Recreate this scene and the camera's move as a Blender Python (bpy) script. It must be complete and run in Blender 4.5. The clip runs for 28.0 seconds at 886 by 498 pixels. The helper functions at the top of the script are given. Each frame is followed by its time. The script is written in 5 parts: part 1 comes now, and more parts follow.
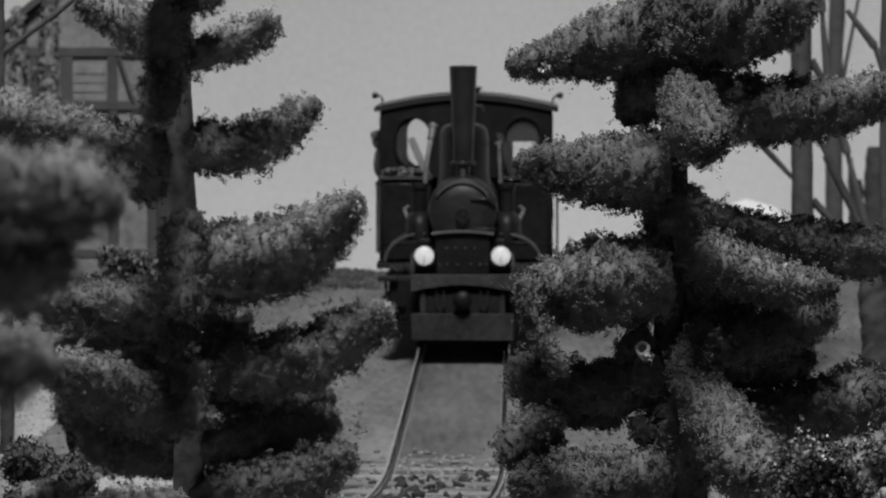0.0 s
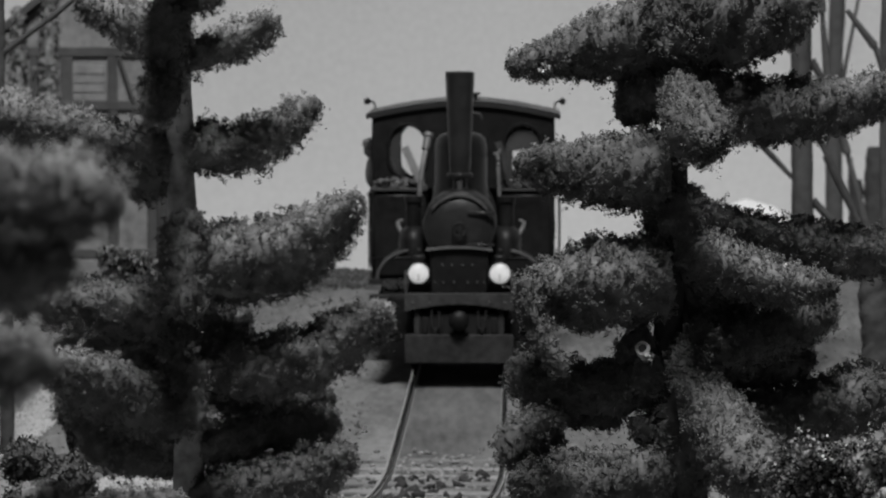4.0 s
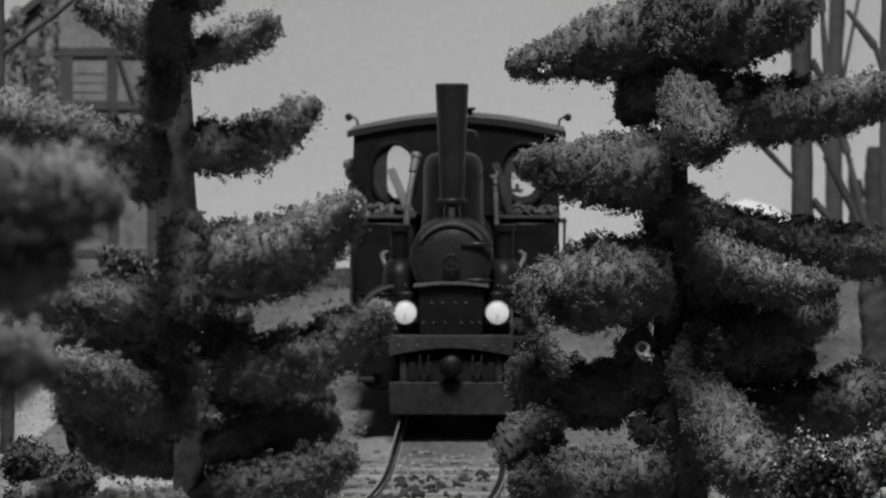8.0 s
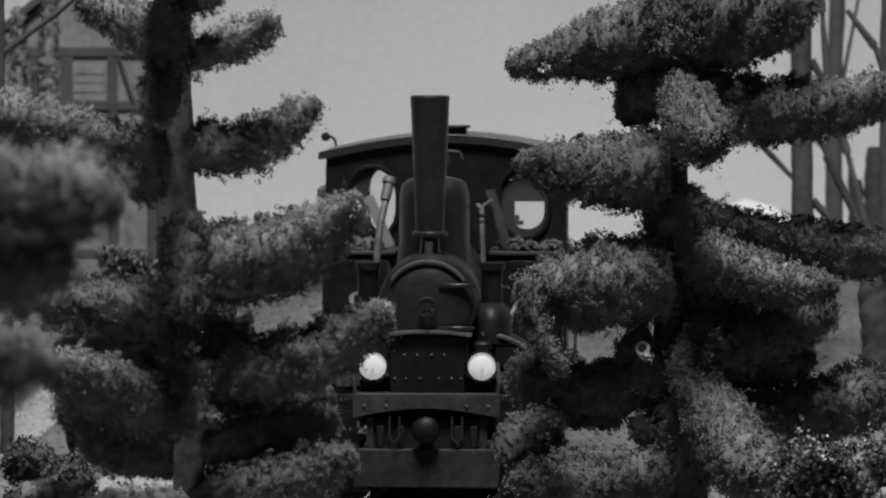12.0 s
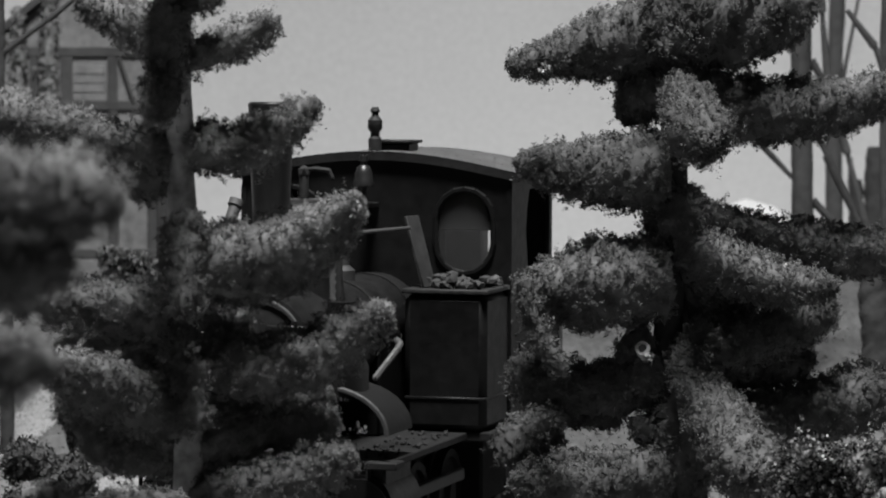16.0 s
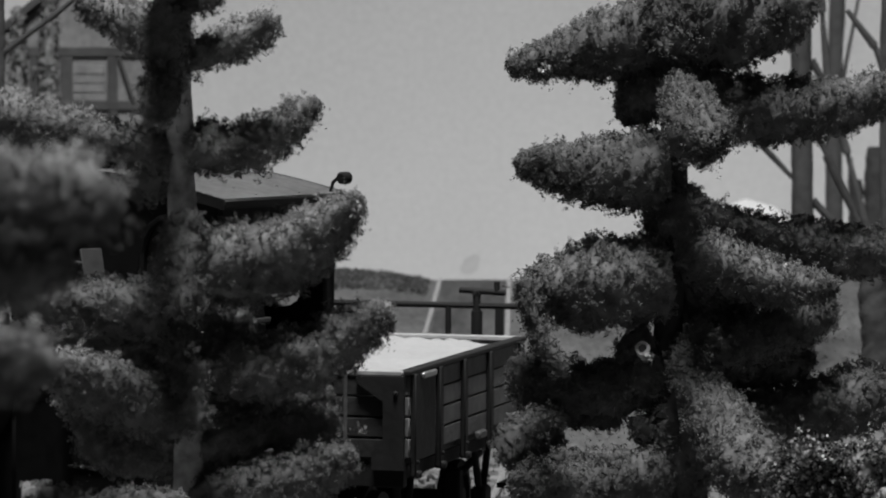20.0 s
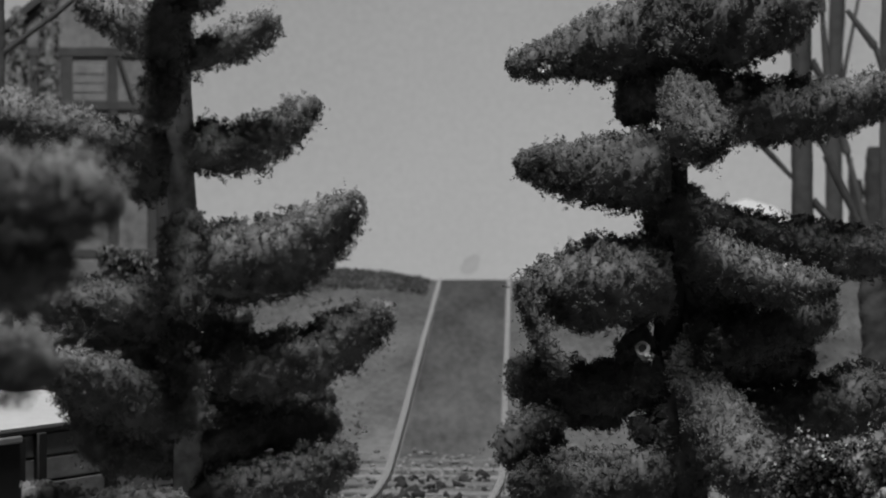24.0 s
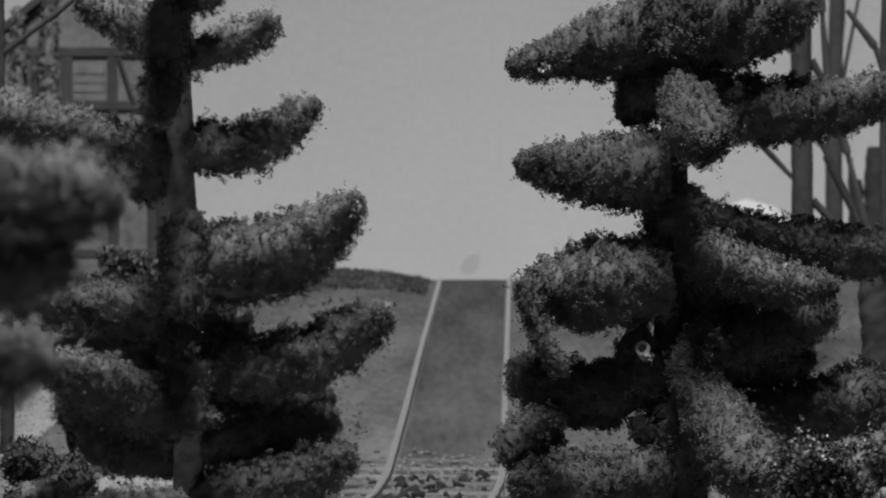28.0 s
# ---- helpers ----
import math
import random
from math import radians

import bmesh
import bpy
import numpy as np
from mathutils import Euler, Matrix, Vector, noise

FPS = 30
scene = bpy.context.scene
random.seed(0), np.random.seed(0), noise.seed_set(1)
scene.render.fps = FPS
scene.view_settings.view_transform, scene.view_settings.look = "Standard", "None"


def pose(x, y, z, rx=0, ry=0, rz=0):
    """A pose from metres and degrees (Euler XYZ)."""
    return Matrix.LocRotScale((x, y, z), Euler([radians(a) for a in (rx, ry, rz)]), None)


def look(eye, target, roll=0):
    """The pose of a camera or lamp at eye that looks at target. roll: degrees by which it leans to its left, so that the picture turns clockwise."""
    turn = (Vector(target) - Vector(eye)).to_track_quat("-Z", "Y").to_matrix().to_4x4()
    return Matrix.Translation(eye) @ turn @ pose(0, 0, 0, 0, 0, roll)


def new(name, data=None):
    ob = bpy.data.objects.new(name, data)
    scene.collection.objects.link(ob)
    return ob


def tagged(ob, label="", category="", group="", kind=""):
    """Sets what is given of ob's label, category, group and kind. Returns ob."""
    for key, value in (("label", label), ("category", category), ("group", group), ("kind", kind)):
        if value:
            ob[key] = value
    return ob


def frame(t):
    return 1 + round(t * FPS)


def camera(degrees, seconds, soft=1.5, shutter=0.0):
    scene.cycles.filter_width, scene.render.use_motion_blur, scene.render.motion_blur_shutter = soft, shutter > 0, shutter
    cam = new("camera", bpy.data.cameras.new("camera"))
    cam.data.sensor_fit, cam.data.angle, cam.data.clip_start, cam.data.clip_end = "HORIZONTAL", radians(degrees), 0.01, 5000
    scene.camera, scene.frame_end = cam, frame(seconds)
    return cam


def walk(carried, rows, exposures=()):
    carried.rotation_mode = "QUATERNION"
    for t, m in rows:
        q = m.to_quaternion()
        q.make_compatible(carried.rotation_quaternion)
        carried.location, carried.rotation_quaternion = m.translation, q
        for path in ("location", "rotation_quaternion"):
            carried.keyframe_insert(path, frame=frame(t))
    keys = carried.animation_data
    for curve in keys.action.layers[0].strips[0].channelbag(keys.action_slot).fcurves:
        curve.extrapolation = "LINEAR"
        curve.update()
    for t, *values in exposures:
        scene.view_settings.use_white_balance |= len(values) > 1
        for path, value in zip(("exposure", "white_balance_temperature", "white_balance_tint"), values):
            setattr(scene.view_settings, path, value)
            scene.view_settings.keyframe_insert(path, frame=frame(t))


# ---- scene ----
import itertools

MM = 0.001

# The camera stands still on the layout, 70 mm above the rail heads, with a long lens.
cam = camera(13.757, 28.0, soft=2.0)
STAND = pose(0, 0, 0.07055, 90 - 3.884, 0, 0)
cam.data.dof.use_dof, cam.data.dof.focus_distance, cam.data.dof.aperture_fstop = True, 0.41, 185.0
walk(cam, [(0.0, STAND), (28.0, STAND)],
     exposures=[(0.0, 0.0), (8.0, 0.02), (11.0, 0.05), (14.5, 0.12), (17.0, 0.2), (18.5, 0.16), (20.0, 0.0), (21.5, -0.1), (24.0, -0.2), (28.0, -0.22)])

# ---- light ----
world = bpy.data.worlds.new("room_light")
world.use_nodes = True
world.node_tree.nodes["Background"].inputs[0].default_value = (1, 1, 1, 1)
world.node_tree.nodes["Background"].inputs[1].default_value = 0.018
scene.world = world


def area_lamp(name, eye, target, size, watts):
    data = bpy.data.lights.new(name, "AREA")
    data.shape, data.size, data.energy = "DISK", size, watts
    ob = new(name, data)
    ob.matrix_world = look(eye, target)
    return ob


area_lamp("ceiling_light", (0.0, 0.26, 0.80), (0.0, 0.50, 0.0), 0.20, 12.8)


# ---- materials ----
def material(name, grey, rough=0.8, metal=0.0, vary=0.3, grain=900.0, stain=60.0, bump=0.3, island=0.0, piece=0.0, glow=0.0, spec=0.5, through_light=0.0, along=1.0):
    """A grey surface with fine grain, larger stains and relief; island and piece vary it from clump to clump and from object to object; along below 1 draws the marks out along the line."""
    mat = bpy.data.materials.new(name)
    mat.use_nodes = True
    nodes, links = mat.node_tree.nodes, mat.node_tree.links
    shader = nodes["Principled BSDF"]
    coord = nodes.new("ShaderNodeTexCoord")

    sized = nodes.new("ShaderNodeMapping")
    sized.inputs["Scale"].default_value = (1, along, 1)
    links.new(coord.outputs["Object"], sized.inputs["Vector"])

    def noise_at(scale, detail):
        n = nodes.new("ShaderNodeTexNoise")
        n.inputs["Scale"].default_value, n.inputs["Detail"].default_value = scale, detail
        links.new(sized.outputs[0], n.inputs["Vector"])
        return n.outputs["Fac"]

    def maths(op, a, b):
        n = nodes.new("ShaderNodeMath")
        n.operation = op
        for socket, v in zip(n.inputs, (a, b)):
            if isinstance(v, (int, float)):
                socket.default_value = v
            else:
                links.new(v, socket)
        return n.outputs[0]

    fine, broad = noise_at(grain, 4), noise_at(stain, 3)
    both = maths("ADD", maths("MULTIPLY", maths("SUBTRACT", fine, 0.5), 1.4), maths("MULTIPLY", maths("SUBTRACT", broad, 0.5), 1.8))
    value = maths("MULTIPLY", maths("ADD", maths("MULTIPLY", both, vary), 1.0), grey)
    if island:
        geo = nodes.new("ShaderNodeNewGeometry")
        value = maths("MULTIPLY", value, maths("ADD", maths("MULTIPLY", maths("POWER", geo.outputs["Random Per Island"], 3.0), island * 2.2), 1 - island * 0.5))
    if piece:
        info = nodes.new("ShaderNodeObjectInfo")
        value = maths("MULTIPLY", value, maths("ADD", maths("MULTIPLY", info.outputs["Random"], piece * 2), 1 - piece))
    value = maths("MAXIMUM", value, 0.002)
    mix = nodes.new("ShaderNodeCombineColor")
    for i in range(3):
        links.new(value, mix.inputs[i])
    links.new(mix.outputs[0], shader.inputs["Base Color"])
    shader.inputs["Metallic"].default_value = metal
    shader.inputs["Specular IOR Level"].default_value = spec
    links.new(maths("MINIMUM", maths("ADD", maths("MULTIPLY", fine, 0.25), rough - 0.12), 1.0), shader.inputs["Roughness"])
    if bump:
        b = nodes.new("ShaderNodeBump")
        b.inputs["Strength"].default_value, b.inputs["Distance"].default_value = bump, 0.0003
        links.new(fine, b.inputs["Height"])
        links.new(b.outputs[0], shader.inputs["Normal"])
    if through_light:
        thin, blend = nodes.new("ShaderNodeBsdfTranslucent"), nodes.new("ShaderNodeMixShader")
        links.new(mix.outputs[0], thin.inputs["Color"])
        blend.inputs[0].default_value = through_light
        links.new(shader.outputs[0], blend.inputs[1])
        links.new(thin.outputs[0], blend.inputs[2])
        links.new(blend.outputs[0], nodes["Material Output"].inputs["Surface"])
    if glow:
        shader.inputs["Emission Color"].default_value = (1, 1, 1, 1)
        shader.inputs["Emission Strength"].default_value = glow
    return mat


FLOCK = material("dark_flock", 0.14, 0.95, vary=0.8, grain=700, stain=260, bump=0.3, island=0.15, spec=0.1, through_light=0.25)
FLOCK_MID = material("mid_flock", 0.20, 0.95, vary=0.8, grain=700, stain=260, bump=0.3, island=0.15, spec=0.1, through_light=0.25)
FLOCK_NEAR = material("near_flock", 0.20, 0.95, vary=0.9, grain=900, stain=330, bump=0.5, island=0.25, spec=0.1, through_light=0.25)
IVY = material("dusty_climbing_leaves", 0.27, 0.95, vary=0.9, grain=500, stain=160, bump=0.5, island=0.2, spec=0.1, through_light=0.2)
# Shrub flock with the shade over the shrubs put into its darker colour.
FLOCK_SHADED = material("shaded_shrub_flock", 0.075, 0.95, vary=0.8, grain=700, stain=260, bump=0.3, island=0.15, spec=0.1, through_light=0.2)
FLOCK_FLOWER = material("flowering_flock", 0.13, 0.9, vary=0.6, grain=1100, stain=210, bump=0.4, island=1.9, spec=0.2, through_light=0.2)
BARK = material("bark", 0.36, 0.9, vary=1.5, grain=600, stain=260, bump=0.9, spec=0.2)
BARK_PINE = material("dark_pine_bark", 0.03, 0.9, vary=0.8, grain=700, stain=150, bump=0.9, spec=0.2)
BARK_DARK = material("dark_bark", 0.05, 0.9, vary=0.7, grain=500, stain=90, bump=0.9, spec=0.2)
BARK_PALE = material("pale_bark", 0.07, 0.9, vary=0.5, grain=500, stain=90, bump=0.7, spec=0.2)
SOIL = material("fine_soil", 0.115, 0.95, vary=0.8, grain=700, stain=60, bump=0.8, spec=0.1, along=0.2)
BED = material("dark_track_bed", 0.075, 0.95, vary=0.9, grain=700, stain=110, bump=0.8, spec=0.1, along=0.13)
BALLAST = material("ballast_stone", 0.14, 0.95, vary=0.4, grain=900, stain=60, bump=0.6, island=0.3, spec=0.1)
CLOD = material("dark_earth", 0.03, 0.95, vary=0.5, grain=900, stain=120, bump=0.6, spec=0.1)
GRIT = material("pale_grit", 0.30, 0.95, vary=0.4, grain=900, stain=120, bump=0.4, spec=0.1)
# Pale colour that stands for light falling on patches of the ground.
LIT_GROUND = material("pale_sand", 0.26, 0.95, vary=0.25, grain=900, stain=120, bump=0.4, spec=0.1)
SLEEPER = material("dusty_sleeper", 0.14, 0.9, vary=0.6, grain=900, stain=120, bump=0.8, piece=0.3, spec=0.1)
RAIL = material("rusty_rail", 0.16, 0.7, vary=0.4, grain=900, stain=60, bump=0.3)
RAIL_HEAD = material("worn_rail_head", 0.60, 0.12, metal=1.0, vary=0.25, grain=900, stain=60, bump=0.15)
PAINT = material("black_engine_paint", 0.0065, 0.5, vary=0.8, grain=700, stain=90, bump=0.12, spec=0.18)
PAINT_SMOKY = material("smoky_boiler_paint", 0.012, 0.38, vary=0.8, grain=600, stain=130, bump=0.15, spec=0.4)
PAINT_WORN = material("worn_black_paint", 0.026, 0.65, vary=0.9, grain=800, stain=200, bump=0.3, spec=0.25)
PAINT_DUSTY = material("dusty_black_paint", 0.014, 0.7, vary=0.8, grain=900, stain=160, bump=0.3, spec=0.2)
PAINT_SMEARED = material("dust_smeared_black_paint", 0.019, 0.75, vary=1.2, grain=800, stain=130, bump=0.3, spec=0.2)
PIPE = material("dull_pipe_metal", 0.085, 0.6, metal=0.3, vary=0.4, grain=700, stain=90, bump=0.15)
PAINT_GREY = material("dusty_grey_paint", 0.038, 0.6, vary=0.5, grain=700, stain=110, bump=0.2)
ROOF = material("dusty_roof_felt", 0.16, 0.8, vary=0.5, grain=800, stain=100, bump=0.4, spec=0.2)
FRAME_BLACK = material("sooty_black", 0.008, 0.85, vary=0.5, grain=700, stain=90, bump=0.3, spec=0.2)
STEEL = material("worn_steel", 0.30, 0.42, metal=0.8, vary=0.4, grain=700, stain=90, bump=0.15)
BRASS = material("dull_brass", 0.05, 0.4, metal=0.7, vary=0.3, grain=700, stain=90, bump=0.1)
COAL = material("coal", 0.05, 0.6, vary=0.5, grain=900, stain=200, bump=0.8, island=0.5)
LENS = material("lit_lamp_glass", 0.35, 0.3, vary=0.3, grain=900, stain=500, glow=0.36)
LENS_CORE = material("lamp_bulb", 0.3, 0.4, vary=0.1, glow=0.12)
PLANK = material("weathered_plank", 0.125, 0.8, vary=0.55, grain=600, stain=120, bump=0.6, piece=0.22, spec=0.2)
PLANK_DARK = material("dark_plank", 0.03, 0.85, vary=0.6, grain=600, stain=120, bump=0.6, piece=0.25, spec=0.15)
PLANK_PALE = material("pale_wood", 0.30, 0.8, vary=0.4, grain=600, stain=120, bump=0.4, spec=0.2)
STRAP = material("dark_wagon_iron", 0.013, 0.7, vary=0.5, grain=700, stain=90, bump=0.25, spec=0.2)
LOAD = material("white_powder_load", 0.30, 0.95, vary=0.14, grain=900, stain=120, bump=0.5, spec=0.1)
PLASTER = material("old_plaster", 0.16, 0.9, vary=0.7, grain=500, stain=60, bump=0.4, spec=0.1)
TIMBER = material("dark_house_timber", 0.06, 0.85, vary=0.5, grain=500, stain=80, bump=0.5, spec=0.2)
FIGURE = material("figure_paint", 0.10, 0.7, vary=0.3, grain=700, stain=120, bump=0.1)


def dusty_glass():
    """Clear glass under a film of dust."""
    mat = bpy.data.materials.new("dusty_glass")
    mat.use_nodes = True
    nodes, links = mat.node_tree.nodes, mat.node_tree.links
    clear, blend, film = nodes.new("ShaderNodeBsdfTransparent"), nodes.new("ShaderNodeMixShader"), nodes.new("ShaderNodeTexNoise")
    film.inputs["Scale"].default_value = 260
    amount = nodes.new("ShaderNodeMapRange")
    amount.inputs["To Min"].default_value, amount.inputs["To Max"].default_value = 0.02, 0.15
    links.new(film.outputs["Fac"], amount.inputs["Value"])
    links.new(amount.outputs[0], blend.inputs[0])
    dust = nodes["Principled BSDF"]
    dust.inputs["Base Color"].default_value, dust.inputs["Roughness"].default_value = (0.22, 0.22, 0.22, 1), 0.3
    links.new(clear.outputs[0], blend.inputs[1])
    links.new(dust.outputs[0], blend.inputs[2])
    links.new(blend.outputs[0], nodes["Material Output"].inputs["Surface"])
    return mat


DUSTY_GLASS = dusty_glass()


def sky_material(name, low, high):
    """Painted sky with its own soft glow, paler towards the horizon, with faint paper mottling."""
    mat = bpy.data.materials.new(name)
    mat.use_nodes = True
    nodes, links = mat.node_tree.nodes, mat.node_tree.links
    coord = nodes.new("ShaderNodeTexCoord")
    split = nodes.new("ShaderNodeSeparateXYZ")
    links.new(coord.outputs["Object"], split.inputs[0])
    ramp = nodes.new("ShaderNodeMapRange")
    ramp.inputs["From Min"].default_value, ramp.inputs["From Max"].default_value = -0.02, 0.11
    ramp.inputs["To Min"].default_value, ramp.inputs["To Max"].default_value = low, high
    links.new(split.outputs["Z"], ramp.inputs["Value"])
    total = ramp.outputs[0]
    for scale, amount in ((7.0, 0.13), (480.0, 0.08)):
        n = nodes.new("ShaderNodeTexNoise")
        n.inputs["Scale"].default_value, n.inputs["Detail"].default_value = scale, 3
        links.new(coord.outputs["Object"], n.inputs["Vector"])
        m = nodes.new("ShaderNodeMath")
        m.operation = "MULTIPLY_ADD"
        links.new(n.outputs["Fac"], m.inputs[0])
        m.inputs[1].default_value = amount
        links.new(total, m.inputs[2])
        total = m.outputs[0]
    glow = nodes.new("ShaderNodeEmission")
    mix = nodes.new("ShaderNodeCombineColor")
    for i in range(3):
        links.new(total, mix.inputs[i])
    links.new(mix.outputs[0], glow.inputs["Color"])
    links.new(glow.outputs[0], nodes["Material Output"].inputs["Surface"])
    return mat


SKY = sky_material("painted_sky", 0.34, 0.235)
SNOW = sky_material("painted_snow", 0.62, 0.60)
FAINT = sky_material("painted_faint_bush", 0.26, 0.26)


# ---- mesh helpers; all shapes are given in millimetres ----
def shaped(name, bm, mat, parent=None, at=(0, 0, 0), smooth=True):
    bmesh.ops.scale(bm, vec=(MM, MM, MM), verts=bm.verts)
    mesh = bpy.data.meshes.new(name)
    bm.to_mesh(mesh)
    bm.free()
    mesh.materials.append(mat)
    if smooth:
        mesh.shade_smooth()
        mesh.set_sharp_from_angle(angle=radians(38))
    ob = new(name, mesh)
    ob.parent = parent
    ob.location = Vector(at) * MM
    return ob


def part(name, bm, mat, parent, label="", at=(0, 0, 0)):
    """Links a bmesh as one mesh object under a thing or a part."""
    ob = shaped(name, bm, mat, parent, at)
    return tagged(ob, label=label) if label else ob


def thing(name, label, category, group="", at=(0, 0, 0), kind=""):
    ob = new(name)
    ob.empty_display_size = 0.01
    ob.location = Vector(at) * MM
    return tagged(ob, label, category, group, kind)


def box(bm, x0, x1, y0, y1, z0, z1, bevel=0.15, turn=None):
    made = bmesh.ops.create_cube(bm, size=1)["verts"]
    m = Matrix.Translation(((x0 + x1) / 2, (y0 + y1) / 2, (z0 + z1) / 2)) @ Matrix.Diagonal((abs(x1 - x0), abs(y1 - y0), abs(z1 - z0), 1))
    if turn:
        m = turn @ m
    bmesh.ops.transform(bm, matrix=m, verts=made)
    if bevel:
        edges = list({e for v in made for e in v.link_edges})
        bmesh.ops.bevel(bm, geom=edges, offset=bevel, segments=1, affect="EDGES")
    return bm


def rod(bm, a, b, r0, r1=None, n=12):
    """A round bar from a to b."""
    a, b = Vector(a), Vector(b)
    way = b - a
    m = Matrix.Translation((a + b) / 2) @ way.to_track_quat("Z", "Y").to_matrix().to_4x4()
    bmesh.ops.create_cone(bm, cap_ends=True, segments=n, radius1=r0, radius2=r0 if r1 is None else r1, depth=way.length, matrix=m)
    return bm


def pipe(bm, points, r, n=8):
    """A bent pipe through the points, with a ball at each bend."""
    for a, b in zip(points, points[1:]):
        rod(bm, a, b, r, n=n)
    for p in points:
        bmesh.ops.create_icosphere(bm, subdivisions=1, radius=r * 1.04, matrix=Matrix.Translation(p))
    return bm


def lathe(bm, profile, at=(0, 0, 0), axis="Z", n=24):
    """Turns a profile of (radius, height) round an axis."""
    turn = {"Z": Matrix(), "Y": Matrix.Rotation(radians(-90), 4, "X"), "X": Matrix.Rotation(radians(90), 4, "Y")}[axis]
    m = Matrix.Translation(at) @ turn
    rings = []
    for r, h in profile:
        rings.append([bm.verts.new(m @ Vector((r * math.cos(a), r * math.sin(a), h))) for a in (2 * math.pi * i / n for i in range(n))])
    for lower, upper in zip(rings, rings[1:]):
        for i in range(n):
            bm.faces.new((lower[i], lower[(i + 1) % n], upper[(i + 1) % n], upper[i]))
    bm.faces.new(rings[0][::-1])
    bm.faces.new(rings[-1])
    return bm


def ball(bm, at, r, squash=(1, 1, 1), sub=2):
    m = Matrix.Translation(at) @ Matrix.Diagonal((*squash, 1))
    bmesh.ops.create_icosphere(bm, subdivisions=sub, radius=r, matrix=m)
    return bm


def plate(bm, outline, holes, depth, m):
    """A flat plate in the plane (u, v), with holes through it, of that depth; m lays it in place."""
    edges = []
    for ring in (outline, *holes):
        vs = [bm.verts.new((u, v, 0)) for u, v in ring]
        edges += [bm.edges.new((a, b)) for a, b in zip(vs, vs[1:] + vs[:1])]
    faces = [f for f in bmesh.ops.triangle_fill(bm, edges=edges, use_beauty=True)["geom"] if isinstance(f, bmesh.types.BMFace)]
    extra = bmesh.ops.extrude_face_region(bm, geom=faces)["geom"]
    bmesh.ops.translate(bm, vec=(0, 0, depth), verts=[v for v in extra if isinstance(v, bmesh.types.BMVert)])
    bmesh.ops.recalc_face_normals(bm, faces=bm.faces)
    bmesh.ops.transform(bm, matrix=m, verts=bm.verts)
    return bm


def stadium(cu, cv, w, h, n=8):
    """An upright opening with round head and foot."""
    r, ring = w / 2, []
    for i in range(n + 1):
        a = math.pi * i / n
        ring.append((cu + r * math.cos(a), cv + h / 2 - r + r * math.sin(a)))
    for i in range(n + 1):
        a = math.pi + math.pi * i / n
        ring.append((cu + r * math.cos(a), cv - h / 2 + r + r * math.sin(a)))
    return ring


def hoop(bm, ring, r, m, n=6):
    """A round bead along a closed ring of (u, v)."""
    pts = [m @ Vector((u, v, 0)) for u, v in ring]
    for a, b in zip(pts, pts[1:] + pts[:1]):
        if (b - a).length > 1e-4:
            rod(bm, a, b, r, n=n)
    return bm


UPRIGHT_X = Matrix(((1, 0, 0, 0), (0, 0, 1, 0), (0, 1, 0, 0), (0, 0, 0, 1)))  # (u, v, depth) to (x, z, y)
UPRIGHT_Y = Matrix(((0, 0, 1, 0), (1, 0, 0, 0), (0, 1, 0, 0), (0, 0, 0, 1)))  # (u, v, depth) to (y, z, x)


def mesh_from(name, verts, faces, mat, parent=None, smooth=False, normals=None):
    """A mesh from arrays of vertices in millimetres and of triangles."""
    mesh = bpy.data.meshes.new(name)
    mesh.vertices.add(len(verts))
    mesh.vertices.foreach_set("co", (np.asarray(verts, np.float32) * MM).ravel())
    mesh.loops.add(faces.size)
    mesh.loops.foreach_set("vertex_index", faces.astype(np.int32).ravel())
    mesh.polygons.add(len(faces))
    mesh.polygons.foreach_set("loop_start", np.arange(0, faces.size, 3, dtype=np.int32))
    mesh.update(calc_edges=True)
    mesh.validate()
    mesh.materials.append(mat)
    if smooth or normals is not None:
        mesh.shade_smooth()
    if normals is not None:
        mesh.normals_split_custom_set_from_vertices(normals)
    ob = new(name, mesh)
    ob.parent = parent
    return ob


LEAF_V = np.array([(-0.75, -0.6, 0), (0.8, -0.45, 0.1), (0.05, 0.95, -0.1)], float)
LEAF_F = np.array([(0, 1, 2)])
CRUMB_V = np.array([(1, 0, -0.5), (-0.6, 0.9, -0.4), (-0.5, -0.9, -0.5), (0, 0, 1)], float)
CRUMB_F = np.array([(0, 1, 3), (1, 2, 3), (2, 0, 3), (1, 0, 2)])


def stone_shape():
    """A rough rounded stone: an icosahedron's corners and triangles."""
    bm = bmesh.new()
    bmesh.ops.create_icosphere(bm, subdivisions=1, radius=1)
    return np.array([v.co for v in bm.verts]), np.array([[v.index for v in f.verts] for f in bm.faces])


STONE_V, STONE_F = stone_shape()


